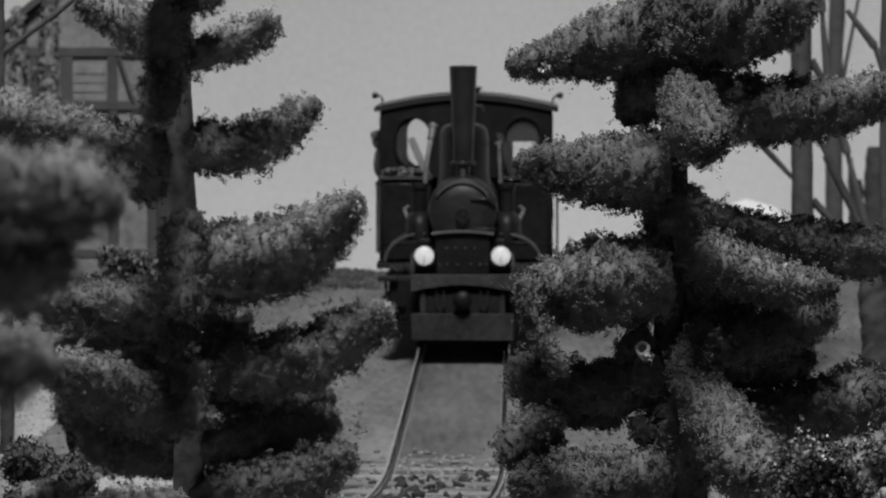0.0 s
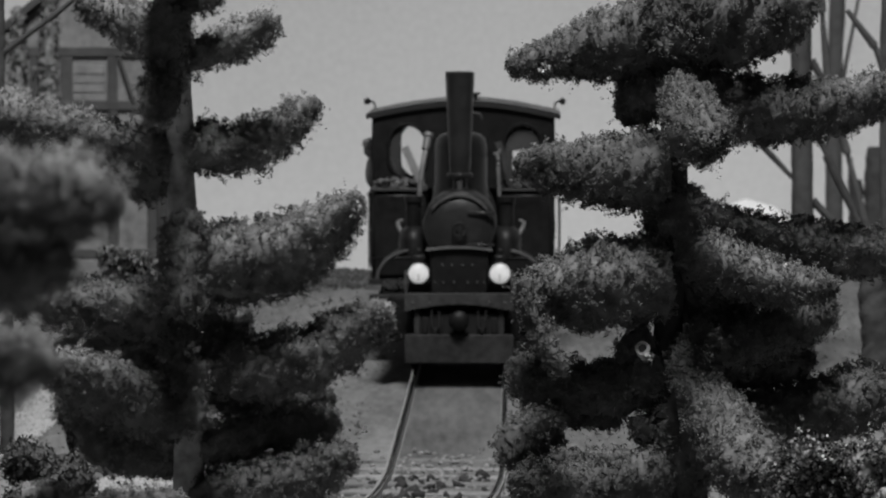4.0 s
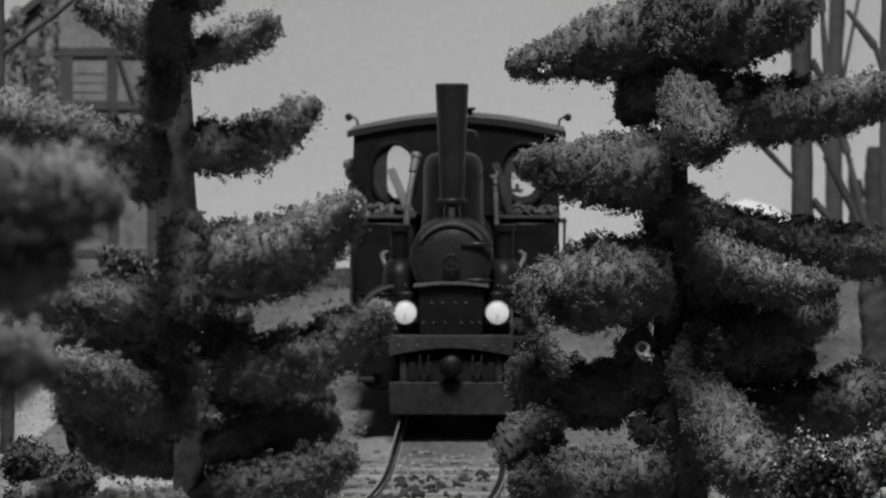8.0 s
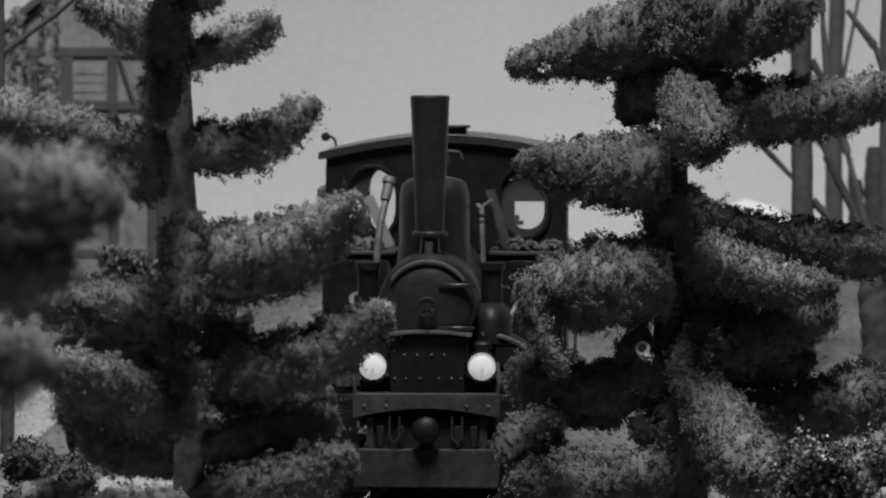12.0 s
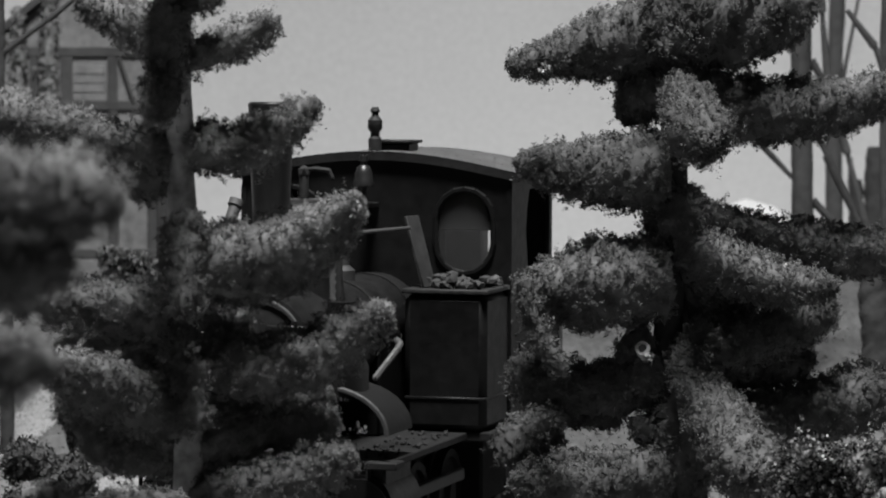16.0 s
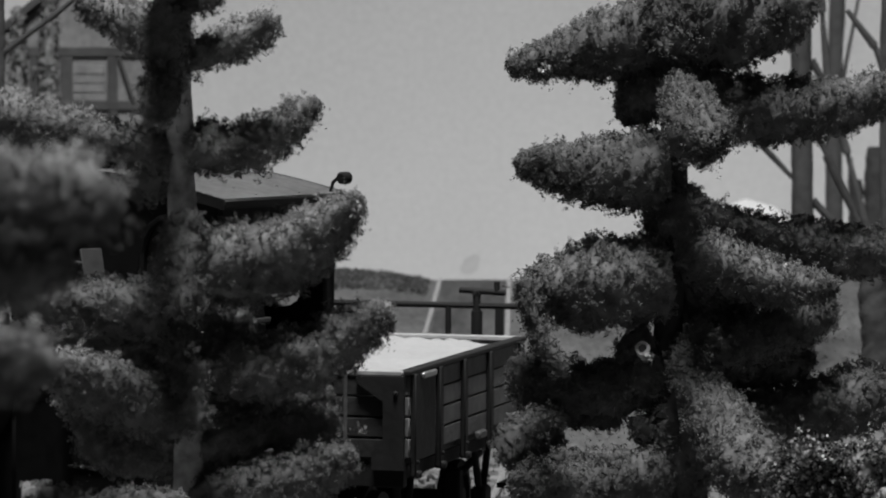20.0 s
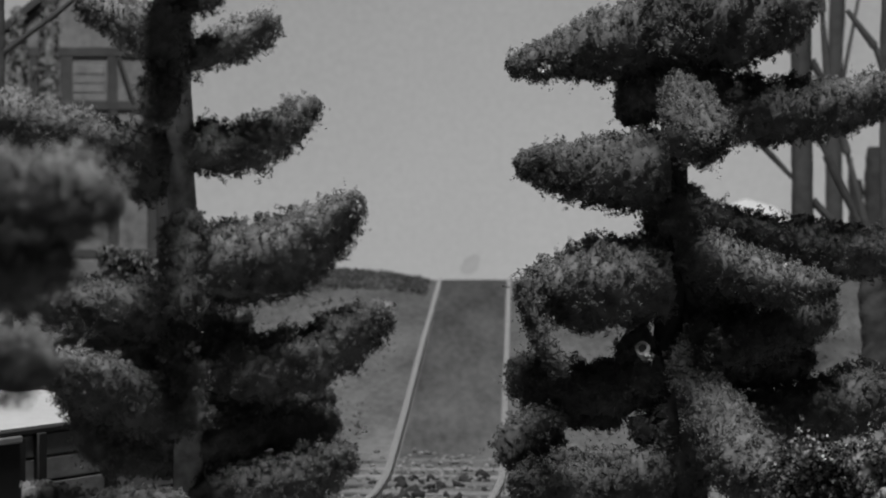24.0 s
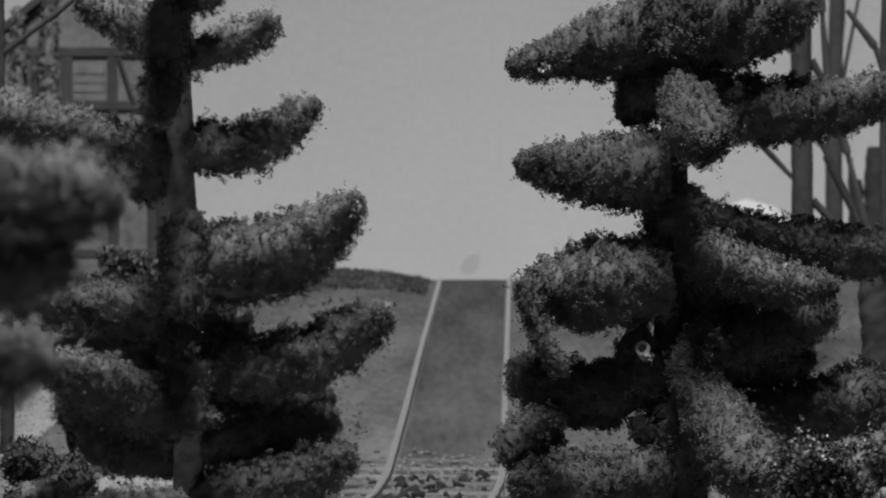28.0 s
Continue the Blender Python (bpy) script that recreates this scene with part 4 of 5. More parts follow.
# ---- the wagon: y backwards from its front end ----
def build_wagon():
    wagon = thing("open_wagon", "small wooden open wagon of white powder with a brake platform", "wagon")
    moving = []
    half, length, z0, z1 = 16.0, 55.6, 15.4, 25.3
    bm = box(bmesh.new(), -half, half, 0, length, 14.6, 15.6, 0.15)
    part("floor", bm, STRAP, wagon)
    bm = box(bmesh.new(), -half + 0.2, -half + 2, 0.5, length + 8, 12.8, 14.6, 0.15)
    box(bm, half - 2, half - 0.2, 0.5, length + 8, 12.8, 14.6, 0.15)
    box(bm, -half, half, -0.2, 1.6, 12.0, 14.7, 0.15)
    box(bm, -half, half, length + 6.6, length + 8.4, 12.0, 14.7, 0.15)
    box(bm, -5, 5, 2, length + 6, 10.4, 14.6, 0.2)
    part("underframe", bm, FRAME_BLACK, wagon)
    bm = box(bmesh.new(), -half, half, length + 0.5, length + 8.4, 14.7, 15.5, 0.15)
    part("platform", bm, PLANK, wagon)
    step = (z1 - z0) / 4
    for side in (-1, 1):
        for k in range(4):
            bm = box(bmesh.new(), side * half - 0.5, side * half + 0.5, 0.6, length - 0.6, z0 + step * k + 0.09, z0 + step * (k + 1) - 0.09, 0.14)
            part("plank", bm, PLANK, wagon)
        part("corner_plate", box(bmesh.new(), side * (half + 0.45), side * (half + 0.95), 1.2, 10.6, z0 - 0.4, z1 - 0.2, 0.12), STRAP, wagon, "broad dark iron corner plate")
        for y in (2.0, 13.0, 24.4, 37.0, 52.8):
            bm = box(bmesh.new(), side * (half + 0.45), side * (half + 1.15), y - 0.75, y + 0.75, 13.2, z1 + 0.1, 0.15)
            box(bm, side * (half + 0.3), side * (half + 1.7), y - 0.5, y + 0.5, 13.0, 13.9, 0.2)
            post = part("stanchion", bm, STRAP, wagon)
            part("bolt", ball(bmesh.new(), (side * (half + 1.2), y, 14.9), 0.3, sub=1), STRAP, post)
        bm = box(bmesh.new(), side * half - 0.7, side * half + 0.9, 0, length, z1, z1 + 0.6, 0.12)
        part("top_rail", bm, STRAP, wagon)
        part("latch", box(bmesh.new(), side * (half + 0.9), side * (half + 1.5), 4, 9.5, z1 - 0.6, z1 + 0.1, 0.15), STEEL, wagon, "bright worn latch bar")
        part("hinge", box(bmesh.new(), side * (half + 0.6), side * (half + 1.4), 30, 33.5, z0 - 0.6, z0 + 0.4, 0.2), PAINT_GREY, wagon)
    for y, end in ((0, -1), (length, 1)):
        for k in range(4):
            bm = box(bmesh.new(), -half + 0.6, half - 0.6, y - 0.5, y + 0.5, z0 + step * k + 0.09, z0 + step * (k + 1) - 0.09, 0.14)
            # End planks take a darker tone than the side planks.
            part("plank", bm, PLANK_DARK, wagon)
        for side in (-1, 1):
            # corner post, flared at head and foot
            u = [(side * (half + 0.3), z0 - 1.2), (side * (half + 0.3), z1), (side * (half - 5.6), z1), (side * (half - 5.2), z1 - 1.0), (side * (half - 2.2), z1 - 3.0),
                 (side * (half - 2.2), z0 + 2.4), (side * (half - 3.6), z0 + 0.8), (side * (half - 3.6), z0 - 1.2)]
            bm = plate(bmesh.new(), u, [], 0.9, UPRIGHT_X)
            bmesh.ops.translate(bm, vec=(0, y + (0.45 if end > 0 else -1.35), 0), verts=bm.verts)
            post = part("corner_post", bm, STRAP, wagon)
            part("bolt", ball(bmesh.new(), (side * (half - 0.6), y + end * 1.4, z1 - 2.0), 0.35, sub=1), STRAP, post)
        bm = box(bmesh.new(), -half, half, y - 0.7, y + 0.7, z1, z1 + 0.6, 0.12)
        part("top_rail", bm, PLANK_PALE, wagon, "dusted pale end rail")
    # powder load
    nx, ny = 30, 52
    gx, gy = np.meshgrid(np.linspace(-half + 0.5, half - 0.5, nx), np.linspace(0.5, length - 0.5, ny), indexing="ij")
    p = np.stack([gx, gy, 0 * gx], -1)
    gz = z1 - 0.55 + 1.4 * np.clip(1 - np.abs(gx) / 17, 0, 1) * np.clip(np.sin(gy / length * math.pi), 0, 1) ** 0.5 + 0.7 * waves(p, 3, 9.0) + 0.3 * waves(p, 4, 3.0) - 2.6 * np.exp(-gy / 4.5)
    i = (np.arange(nx - 1)[:, None] * ny + np.arange(ny - 1)[None]).ravel()
    f = np.concatenate([np.stack([i, i + ny, i + ny + 1], 1), np.stack([i, i + ny + 1, i + 1], 1)])
    load = mesh_from("load", np.stack([gx, gy, gz], -1).reshape(-1, 3), f, LOAD, wagon, smooth=True)
    tagged(load, label="heaped white powder")
    # railing and brake column
    y, r = length + 7.6, 0.42
    for side in (-1, 1):
        a = side * 15.8
        bm = pipe(bmesh.new(), [(side * 4.0, y, 15.4), (side * 4.0, y, 29.3), (a - side * 1.6, y, 29.3), (a - side * 0.4, y, 28.9), (a, y, 27.9), (a, y, 21.6), (a - side * 0.5, y - 0.3, 20.6), (a - side * 1.6, y - 1, 20.3), (a - side * 1.6, y - 7, 20.3)], r)
        part("railing", bm, STRAP, wagon, "dark bent railing")
        part("railing_post", box(bmesh.new(), side * 11.2 - 0.6, side * 11.2 + 0.6, y - 0.3, y + 0.3, 15.4, 29.2, 0.1), STRAP, wagon)
    bm = rod(bmesh.new(), (-4.0, y, 29.3), (4.0, y, 29.3), r)
    part("railing_bar", bm, STRAP, wagon)
    bm = rod(bmesh.new(), (8.0, y, 12), (8.0, y, 31.0), 0.55)
    rod(bm, (8.0, y, 14), (8.0, y, 28.6), 0.8)
    rod(bm, (5.6, y, 31.4), (12.0, y, 31.1), 0.42)
    rod(bm, (10.8, y, 31.2), (10.8, y, 32.6), 0.42)
    ball(bm, (8.0, y, 31.0), 0.75, sub=1)
    part("brake_column", bm, STRAP, wagon, "dark brake column with a crank handle")
    for y in (13, 50):
        moving.append((wheelset(wagon, y, 5.0), y, 5.0))
        for side in (-1, 1):
            bm = box(bmesh.new(), side * 12.2 - 1.0, side * 12.2 + 1.0, y - 1.8, y + 1.8, 3.6, 6.6, 0.4)
            rod(bm, (side * 12.2, y - 1, 6), (side * 12.2, y - 4, 13.0), 0.5)
            rod(bm, (side * 12.2, y + 1, 6), (side * 12.2, y + 4, 13.0), 0.5)
            part("axle_box", bm, FRAME_BLACK, wagon)
    for side in (-1, 1):
        bm = box(bmesh.new(), side * 14.2 - 1.8, side * 14.2 + 1.8, length + 1.6, length + 7.4, 5.4, 6.1, 0.12)
        box(bm, side * 14.2 - 1.2, side * 14.2 + 1.5, length + 2.0, length + 7.0, 8.2, 14.7, 0.3)
        for q in (length + 2.2, length + 6.8):
            rod(bm, (side * 14.6, q, 6), (side * 14.6, q, 13.0), 0.4)
        part("platform_step", bm, STRAP, wagon, "dark hanging step under the platform")
        bm = rod(bmesh.new(), (side * 9.5, 42, 6.6), (side * 9.5, length + 7, 10.6), 0.6)
        box(bm, side * 10.6 - 1.0, side * 10.6 + 1.0, 41.4, 43.4, 3.0, 9.6, 0.3)
        part("brake_rigging", bm, FRAME_BLACK, wagon, "black brake block and pull rod")
    bm = rod(bmesh.new(), (0, -14, 11.3), (0, 1, 11.3), 0.6)
    ball(bm, (0, -1.8, 11.3), 2.0, (1, 0.6, 1))
    part("drawbar", bm, FRAME_BLACK, wagon)
    return wagon, moving


LOCO, LOCO_WHEELS, LOCO_RODS = build_locomotive()
WAGON, WAGON_WHEELS = build_wagon()


# ---- trees in front of the line ----
def pale_tip(tree, spot, seed):
    """A few small pale leaves clustered on a bough."""
    rng = np.random.default_rng(700 + seed)
    v, f = crumbs(rng, np.array(spot) + rng.normal(0, 0.32, (22, 3)), 0.26, 1.0, LEAF_V, LEAF_F)
    tagged(mesh_from("pale_leaves", v, f, GRIT, tree), label="a few small pale leaves")


def build_pine_beside_curve():
    tree = thing("pine_tree", "model pine with dark crumbly flock on spreading boughs", "tree", "pines in front of the line", at=(25.9, 420, -2))
    trunk(tree, BARK_PINE, 0, 0, -4, 82, 2.0, 1.3, 3)
    bough(tree, FLOCK, [(0.3, 0, 68.7, 4.5), (-6.8, 1, 67.5, 4.5), (-11.9, 2, 66.2, 2.5), (-15.8, 3, 65.3, 1.6), (-18.3, 4, 65, 0.8)], 1100)
    bough(tree, FLOCK, [(0.9, 0, 70.6, 5.2), (7.5, 1.7, 70.2, 5.7), (12.5, 3.3, 71.6, 4.8), (16.9, 5, 72.5, 2.5)], 1101)
    bough(tree, FLOCK, [(1.6, 0, 62.2, 3.2), (7.6, 1.6, 60.2, 3.8), (14.2, 3.2, 59.5, 3.6), (19.6, 4.8, 60.1, 3.1), (23.7, 6.4, 61.7, 2.4), (27.8, 8, 62, 2)], 1102)
    bough(tree, FLOCK, [(-0.3, 0, 62.9, 3.2), (-3.4, 2, 61, 2.7), (-5.4, 4, 59.2, 1.6)], 1103)
    bough(tree, FLOCK, [(-0.3, 0, 53.2, 5.2), (-5.5, -0.5, 52.9, 4.4), (-10.7, -1, 53.2, 3.2), (-14.6, -1.5, 53.5, 2.3), (-17.5, -2, 54, 1.3)], 1104)
    bough(tree, FLOCK, [(0.3, 0, 65.3, 1.2), (0.6, -6, 62.4, 1.8), (2.2, -12, 58.9, 3.5), (3.2, -18, 56.1, 3.8)], 1105)
    bough(tree, FLOCK, [(2.3, 0, 49.2, 1.4), (7, 2, 46.7, 1.8), (13.1, 4, 45.1, 2.3), (17.9, 6, 43.9, 2.9), (23.3, 8, 42.9, 2.8), (28.2, 10, 42.8, 2.3)], 1106)
    bough(tree, FLOCK, [(1, 0, 44.1, 3.6), (6.2, -1, 42.1, 3.1), (11.9, -2, 40.2, 2.7), (16.3, -3, 39.7, 1.8), (18.7, -4, 40.1, 0.9)], 1107)
    bough(tree, FLOCK, [(1.1, 0, 33.7, 3.6), (7, 1, 32.8, 3), (12.3, 2, 34, 3), (16.9, 3, 36, 2.6), (19.1, 4, 37.8, 1.6)], 1108)
    bough(tree, FLOCK, [(-0.2, 0, 40.9, 5.2), (-6.1, -0.8, 40.1, 5), (-11.3, -1.5, 39.7, 4.5), (-15.2, -2.2, 39.1, 3.1), (-17.3, -3, 39.5, 1.7)], 1109)
    bough(tree, FLOCK, [(-16.9, -8, 40.8, 1), (-16, -8.7, 37, 1.1), (-14.6, -9.3, 33.8, 1.1), (-12.2, -10, 30.8, 0.9)], 1110)
    bough(tree, FLOCK, [(-0.2, 0, 30.4, 3.2), (-6.6, 1.2, 27.4, 3.4), (-11.8, 2.5, 27, 3.3), (-15.7, 3.8, 28.6, 3.1), (-17.8, 5, 30.6, 2.4)], 1111)
    bough(tree, FLOCK, [(-11.9, 0, 24.9, 0.9), (-14.8, -1, 24.4, 1.9), (-17.4, -2, 22.5, 2.4), (-18.1, -3, 19.1, 2.3)], 1112)
    bough(tree, FLOCK, [(-0.3, -2, 18.3, 3.5), (-5.5, -3, 17.4, 3.1), (-10.7, -4, 16.7, 2.7), (-15.2, -5, 17.4, 2.8), (-18.1, -6, 18.2, 2.3)], 1113)
    bough(tree, FLOCK, [(1.1, 0, 33.4, 1.2), (2.3, -6.2, 30.4, 2.2), (4.4, -12.5, 26.3, 2.9), (6.8, -18.8, 22.6, 3.7), (8.4, -25, 20.7, 4)], 1114)
    bough(tree, FLOCK, [(4.4, 0, 24.6, 2.6), (9.8, 2.5, 24.1, 3.1), (15.9, 5, 24.7, 3.7), (21.4, 7.5, 25.6, 3.8), (27.7, 10, 26.8, 3.8)], 1115)
    bough(tree, FLOCK, [(2.7, 4, 30.4, 2.6), (9.3, 5.3, 29.6, 2.4), (14.7, 6.7, 30.1, 2.2), (17.2, 8, 30.8, 1.2)], 1116)
    bough(tree, FLOCK, [(0.8, 2, 51.1, 3.2), (0.8, 1, 47.3, 3.8), (0.4, 0, 43.5, 3.2)], 1117)
    bough(tree, FLOCK, [(-0, -3, 73.8, 3.1), (0, -4, 68.7, 2.9), (-0.5, -5, 65.4, 1.8)], 1118)
    bough(tree, FLOCK, [(3.2, 3, 40, 2.7), (4.2, 3, 36, 2.7), (3.6, 3, 32.1, 2.5)], 1119)
    bough(tree, FLOCK, [(-2.2, -1, 23, 1.8), (-4.3, -2, 24.3, 1)], 1120)
    bough(tree, FLOCK, [(-5.3, 1, 24.6, 1.1), (-9.2, 1.5, 24.3, 1), (-12.8, 2, 24.3, 0.9)], 1121)
    bough(tree, FLOCK, [(-4.5, -3, 20.1, 1.3), (-9.4, -3, 19.8, 1.3), (-13.6, -3, 20.2, 1)], 1122)
    bough(tree, FLOCK, [(-2.2, 0, 33.8, 2.3), (-4.4, -0.5, 33, 1.7), (-5.6, -1, 31.2, 1)], 1123)
    bough(tree, FLOCK, [(2.8, 6, 38.1, 2.6), (7.4, 6.5, 36.7, 2.5), (12.7, 7, 36.4, 1.7)], 1124)
    bough(tree, FLOCK, [(1.3, 3, 20.9, 2.6), (2.5, 3, 17.3, 2.7), (3, 3, 14.3, 2.7)], 1125)
    bough(tree, FLOCK, [(-12.4, 2, 23, 1.4), (-14.7, 2, 21.1, 1.7), (-15.1, 2, 18.4, 1.6)], 1126)
    bough(tree, FLOCK, [(0.6, 2, 29.6, 3), (0.9, 1, 23.1, 3.8), (1.2, 0, 15.4, 4.1)], 1127)
    bm = rod(bmesh.new(), (-2.6, 0.5, 31.4), (-3.2, -4, 33.0), 0.8, 0.85, n=14)
    stub = part("limb_stub", bm, BARK, tree, "pale sawn-off limb stub")
    part("stub_heart", rod(bmesh.new(), (-3.2, -3.6, 33.0), (-3.2, -4.15, 33.0), 0.45, n=10), BARK_DARK, stub)
    for k, spot in enumerate(((-2.6, -6.0, 32.2), (4.8, -16.0, 26.3), (-14.3, -3.0, 64.9), (-13.7, -5.0, 36.4))):
        pale_tip(tree, spot, k)


def build_pine_inside_curve():
    tree = thing("pine_tree", "model pine with upturned flocked boughs and a pale bare trunk", "tree", "pines in front of the line", at=(-24.0, 335, -1))
    trunk(tree, BARK, 0, 0, -4, 80, 1.6, 1.1, 5, lean=(0.5, 0))
    bough(tree, FLOCK_MID, [(0.4, 0, 66.4, 1.7), (3.2, -0.5, 67, 1.7), (5.8, -1, 68, 1.7), (7.9, -1.5, 68.9, 1.4), (8.9, -2, 69.7, 0.7)], 1200, 0.115, 0.38)
    bough(tree, FLOCK_MID, [(-1.4, 0, 68.5, 2.5), (-4.6, 1.3, 69.2, 2), (-7.3, 2.7, 70.3, 1.4), (-9.5, 4, 71.2, 0.7)], 1201, 0.115, 0.38)
    bough(tree, FLOCK_MID, [(-1.7, 0, 72.1, 2.5), (1.5, -1.5, 71.5, 1.3), (3.7, -3, 72.1, 0.7)], 1202, 0.115, 0.38)
    bough(tree, FLOCK_MID, [(-0.8, -2, 65.8, 1.1), (-1.6, -5, 63.4, 1.9), (-1.3, -8, 61, 1.7)], 1203, 0.115, 0.38)
    bough(tree, FLOCK_MID, [(0.3, 0, 57.9, 2.3), (3.7, 0.4, 57.9, 2.5), (6.7, 0.8, 58.2, 2.4), (9.7, 1.2, 59.9, 1.7), (11.6, 1.6, 61.5, 1.1), (12.4, 2, 62.1, 0.4)], 1204, 0.115, 0.38)
    bough(tree, FLOCK_MID, [(-0.4, 0, 57.1, 2), (-5.2, 1.2, 58.4, 1.8), (-10, 2.4, 59.5, 1.9), (-14.2, 3.6, 60.5, 2), (-17, 4.8, 60.8, 2), (-20.3, 6, 61.1, 1.8)], 1205, 0.115, 0.38)
    bough(tree, FLOCK_MID, [(-0.8, 1, 56.1, 1.6), (-3.1, 2.5, 54.8, 2), (-5.2, 4, 54.3, 1.3)], 1206, 0.115, 0.38)
    bough(tree, FLOCK_MID, [(1.3, 0, 47.3, 3.4), (5.7, -0.4, 47.4, 3.9), (9.9, -0.8, 48.6, 3.5), (12.9, -1.2, 50.5, 2.9), (15.1, -1.6, 52.3, 1.9), (16.4, -2, 53.5, 0.7)], 1207, 0.115, 0.38)
    bough(tree, FLOCK_MID, [(1, -2, 52.2, 1.2), (0.6, -4, 49.6, 2), (0.4, -6, 46.2, 2.1), (0.5, -8, 43.3, 1.7)], 1208, 0.115, 0.38)
    bough(tree, FLOCK_MID, [(-0.5, 0, 42.6, 3), (-5.3, 1.2, 43.3, 2.7), (-10.1, 2.5, 43.5, 2.2), (-13.9, 3.8, 43.4, 1.8), (-15.6, 5, 43, 0.7)], 1209, 0.115, 0.38)
    bough(tree, FLOCK_MID, [(1, 0, 38.5, 2.5), (5.7, -0.4, 37.9, 2.8), (10.9, -0.8, 38.5, 3.1), (14.5, -1.2, 40.2, 2.8), (17.2, -1.6, 42.2, 1.9), (19.1, -2, 43.4, 0.9)], 1210, 0.115, 0.38)
    bough(tree, FLOCK_MID, [(-0, 0, 33, 2.4), (-3.9, -3.5, 34.6, 2.7), (-6.6, -7, 36.4, 2.8), (-9.2, -10.5, 38.3, 2.2), (-10.2, -14, 39.5, 0.9)], 1211, 0.115, 0.38)
    bough(tree, FLOCK_MID, [(1.5, 0, 30.7, 1.9), (6.1, 1.3, 31.3, 2.3), (10.7, 2.7, 31.7, 2.1), (14.3, 4, 32.2, 1.3)], 1212, 0.115, 0.38)
    bough(tree, FLOCK_MID, [(1, 0, 26.2, 2.2), (5.7, -1, 26.7, 2.5), (10.4, -2, 27.7, 2.8), (14, -3, 29.4, 2.1), (15.7, -4, 30.7, 0.9)], 1213, 0.115, 0.38)
    bough(tree, FLOCK_MID, [(-0.1, 1, 30, 2.1), (-4.4, 2.5, 30.4, 2), (-8, 4, 30.2, 0.9)], 1214, 0.115, 0.38)
    bough(tree, FLOCK_MID, [(0.3, 0, 42.6, 1.5), (0.3, -2.5, 39.2, 1.7), (0.6, -5, 35.9, 1.5)], 1215, 0.115, 0.38)
    bough(tree, FLOCK_MID, [(-0.3, 4, 40.2, 2.1), (-5.1, 5.3, 39.4, 2.2), (-9.5, 6.7, 39.1, 1.8), (-12, 8, 39.3, 0.9)], 1216, 0.115, 0.38)
    bough(tree, FLOCK_MID, [(-1.3, 3, 37.7, 2.3), (-1.9, 3.7, 33.9, 2.6), (-1.9, 4.3, 30.1, 2.3), (-1.5, 5, 27.4, 1.6)], 1217, 0.115, 0.38)
    bough(tree, FLOCK_MID, [(1.3, 4, 42.3, 2.1), (3.8, 5, 40.7, 1.8), (5.9, 6, 42.1, 1.2)], 1218, 0.115, 0.38)
    bough(tree, FLOCK_MID, [(-0.7, 2, 30.4, 2.5), (-4.4, 2.7, 29.6, 2.2), (-7.4, 3.3, 30, 2.1), (-8.5, 4, 31, 1.1)], 1219, 0.115, 0.38)
    bough(tree, FLOCK_MID, [(-13.5, -10, 27.1, 1.7), (-7.9, -10, 26.7, 1.1), (-2.9, -10, 26.4, 1.2), (1.1, -10, 26.7, 1.4)], 1220, 0.115, 0.38)
    bough(tree, FLOCK_MID, [(-9.5, -6, 36.5, 1.4), (-8.3, -5, 33.3, 1.3), (-7.2, -4, 30, 1.4)], 1221, 0.115, 0.38)
    bough(tree, FLOCK_MID, [(0.7, 5, 35.3, 1.5), (5.3, 5.7, 33.9, 1.6), (10.1, 6.3, 33.8, 1.5), (13.7, 7, 34.5, 1.1)], 1222, 0.115, 0.38)
    bough(tree, FLOCK_MID, [(1.5, -4, 38.9, 1.1), (1.6, -4.5, 35.8, 1.3), (1.8, -5, 32.9, 1)], 1223, 0.115, 0.38)
    # Added bough above the view, there to shade the boughs under it.
    bough(tree, FLOCK_MID, [(-0.4, 0, 75.4, 2.1), (-0.2, -9, 74.9, 2.6), (-0, -18, 74.5, 2.2)], 1224, 0.115, 0.38)
    bough(tree, FLOCK_MID, [(-0.7, -3, 70.5, 1.9), (-1.1, -4, 68, 2), (-1.3, -5, 65.5, 1.6)], 1225, 0.115, 0.38)
    for k, spot in enumerate(((19.2, -5.0, 43.9), (16.3, -4.0, 52.8), (1.4, -5.0, 40.0), (16.6, -3.0, 32.6))):
        pale_tip(tree, spot, k)


def build_near_pine():
    tree = thing("pine_tree", "model pine close to the camera with soft flocked boughs", "tree", "pines in front of the line", at=(-26.0, 180, -1))
    trunk(tree, BARK, 0, 0, -4, 72, 1.5, 1.0, 7)
    bough(tree, FLOCK_NEAR, [(3.4, 0, 60.5, 1.9), (5.8, 0.7, 61.5, 2.2), (8.3, 1.3, 61.8, 2.1), (9.8, 2, 61.3, 1.1)], 1300)
    bough(tree, FLOCK_NEAR, [(3, 1, 58.4, 1.9), (5.2, 1.5, 58.1, 1.8), (7.1, 2, 59.5, 1.4)], 1301)
    bough(tree, FLOCK_NEAR, [(3.6, -4, 54.2, 1.5), (5.5, -4, 54.2, 1.4), (7.1, -4, 53.9, 0.9)], 1302)
    bough(tree, FLOCK_NEAR, [(2.6, 0, 62.4, 1.7), (4.6, 1.5, 62.3, 1.4), (6.2, 3, 62.5, 1)], 1303)


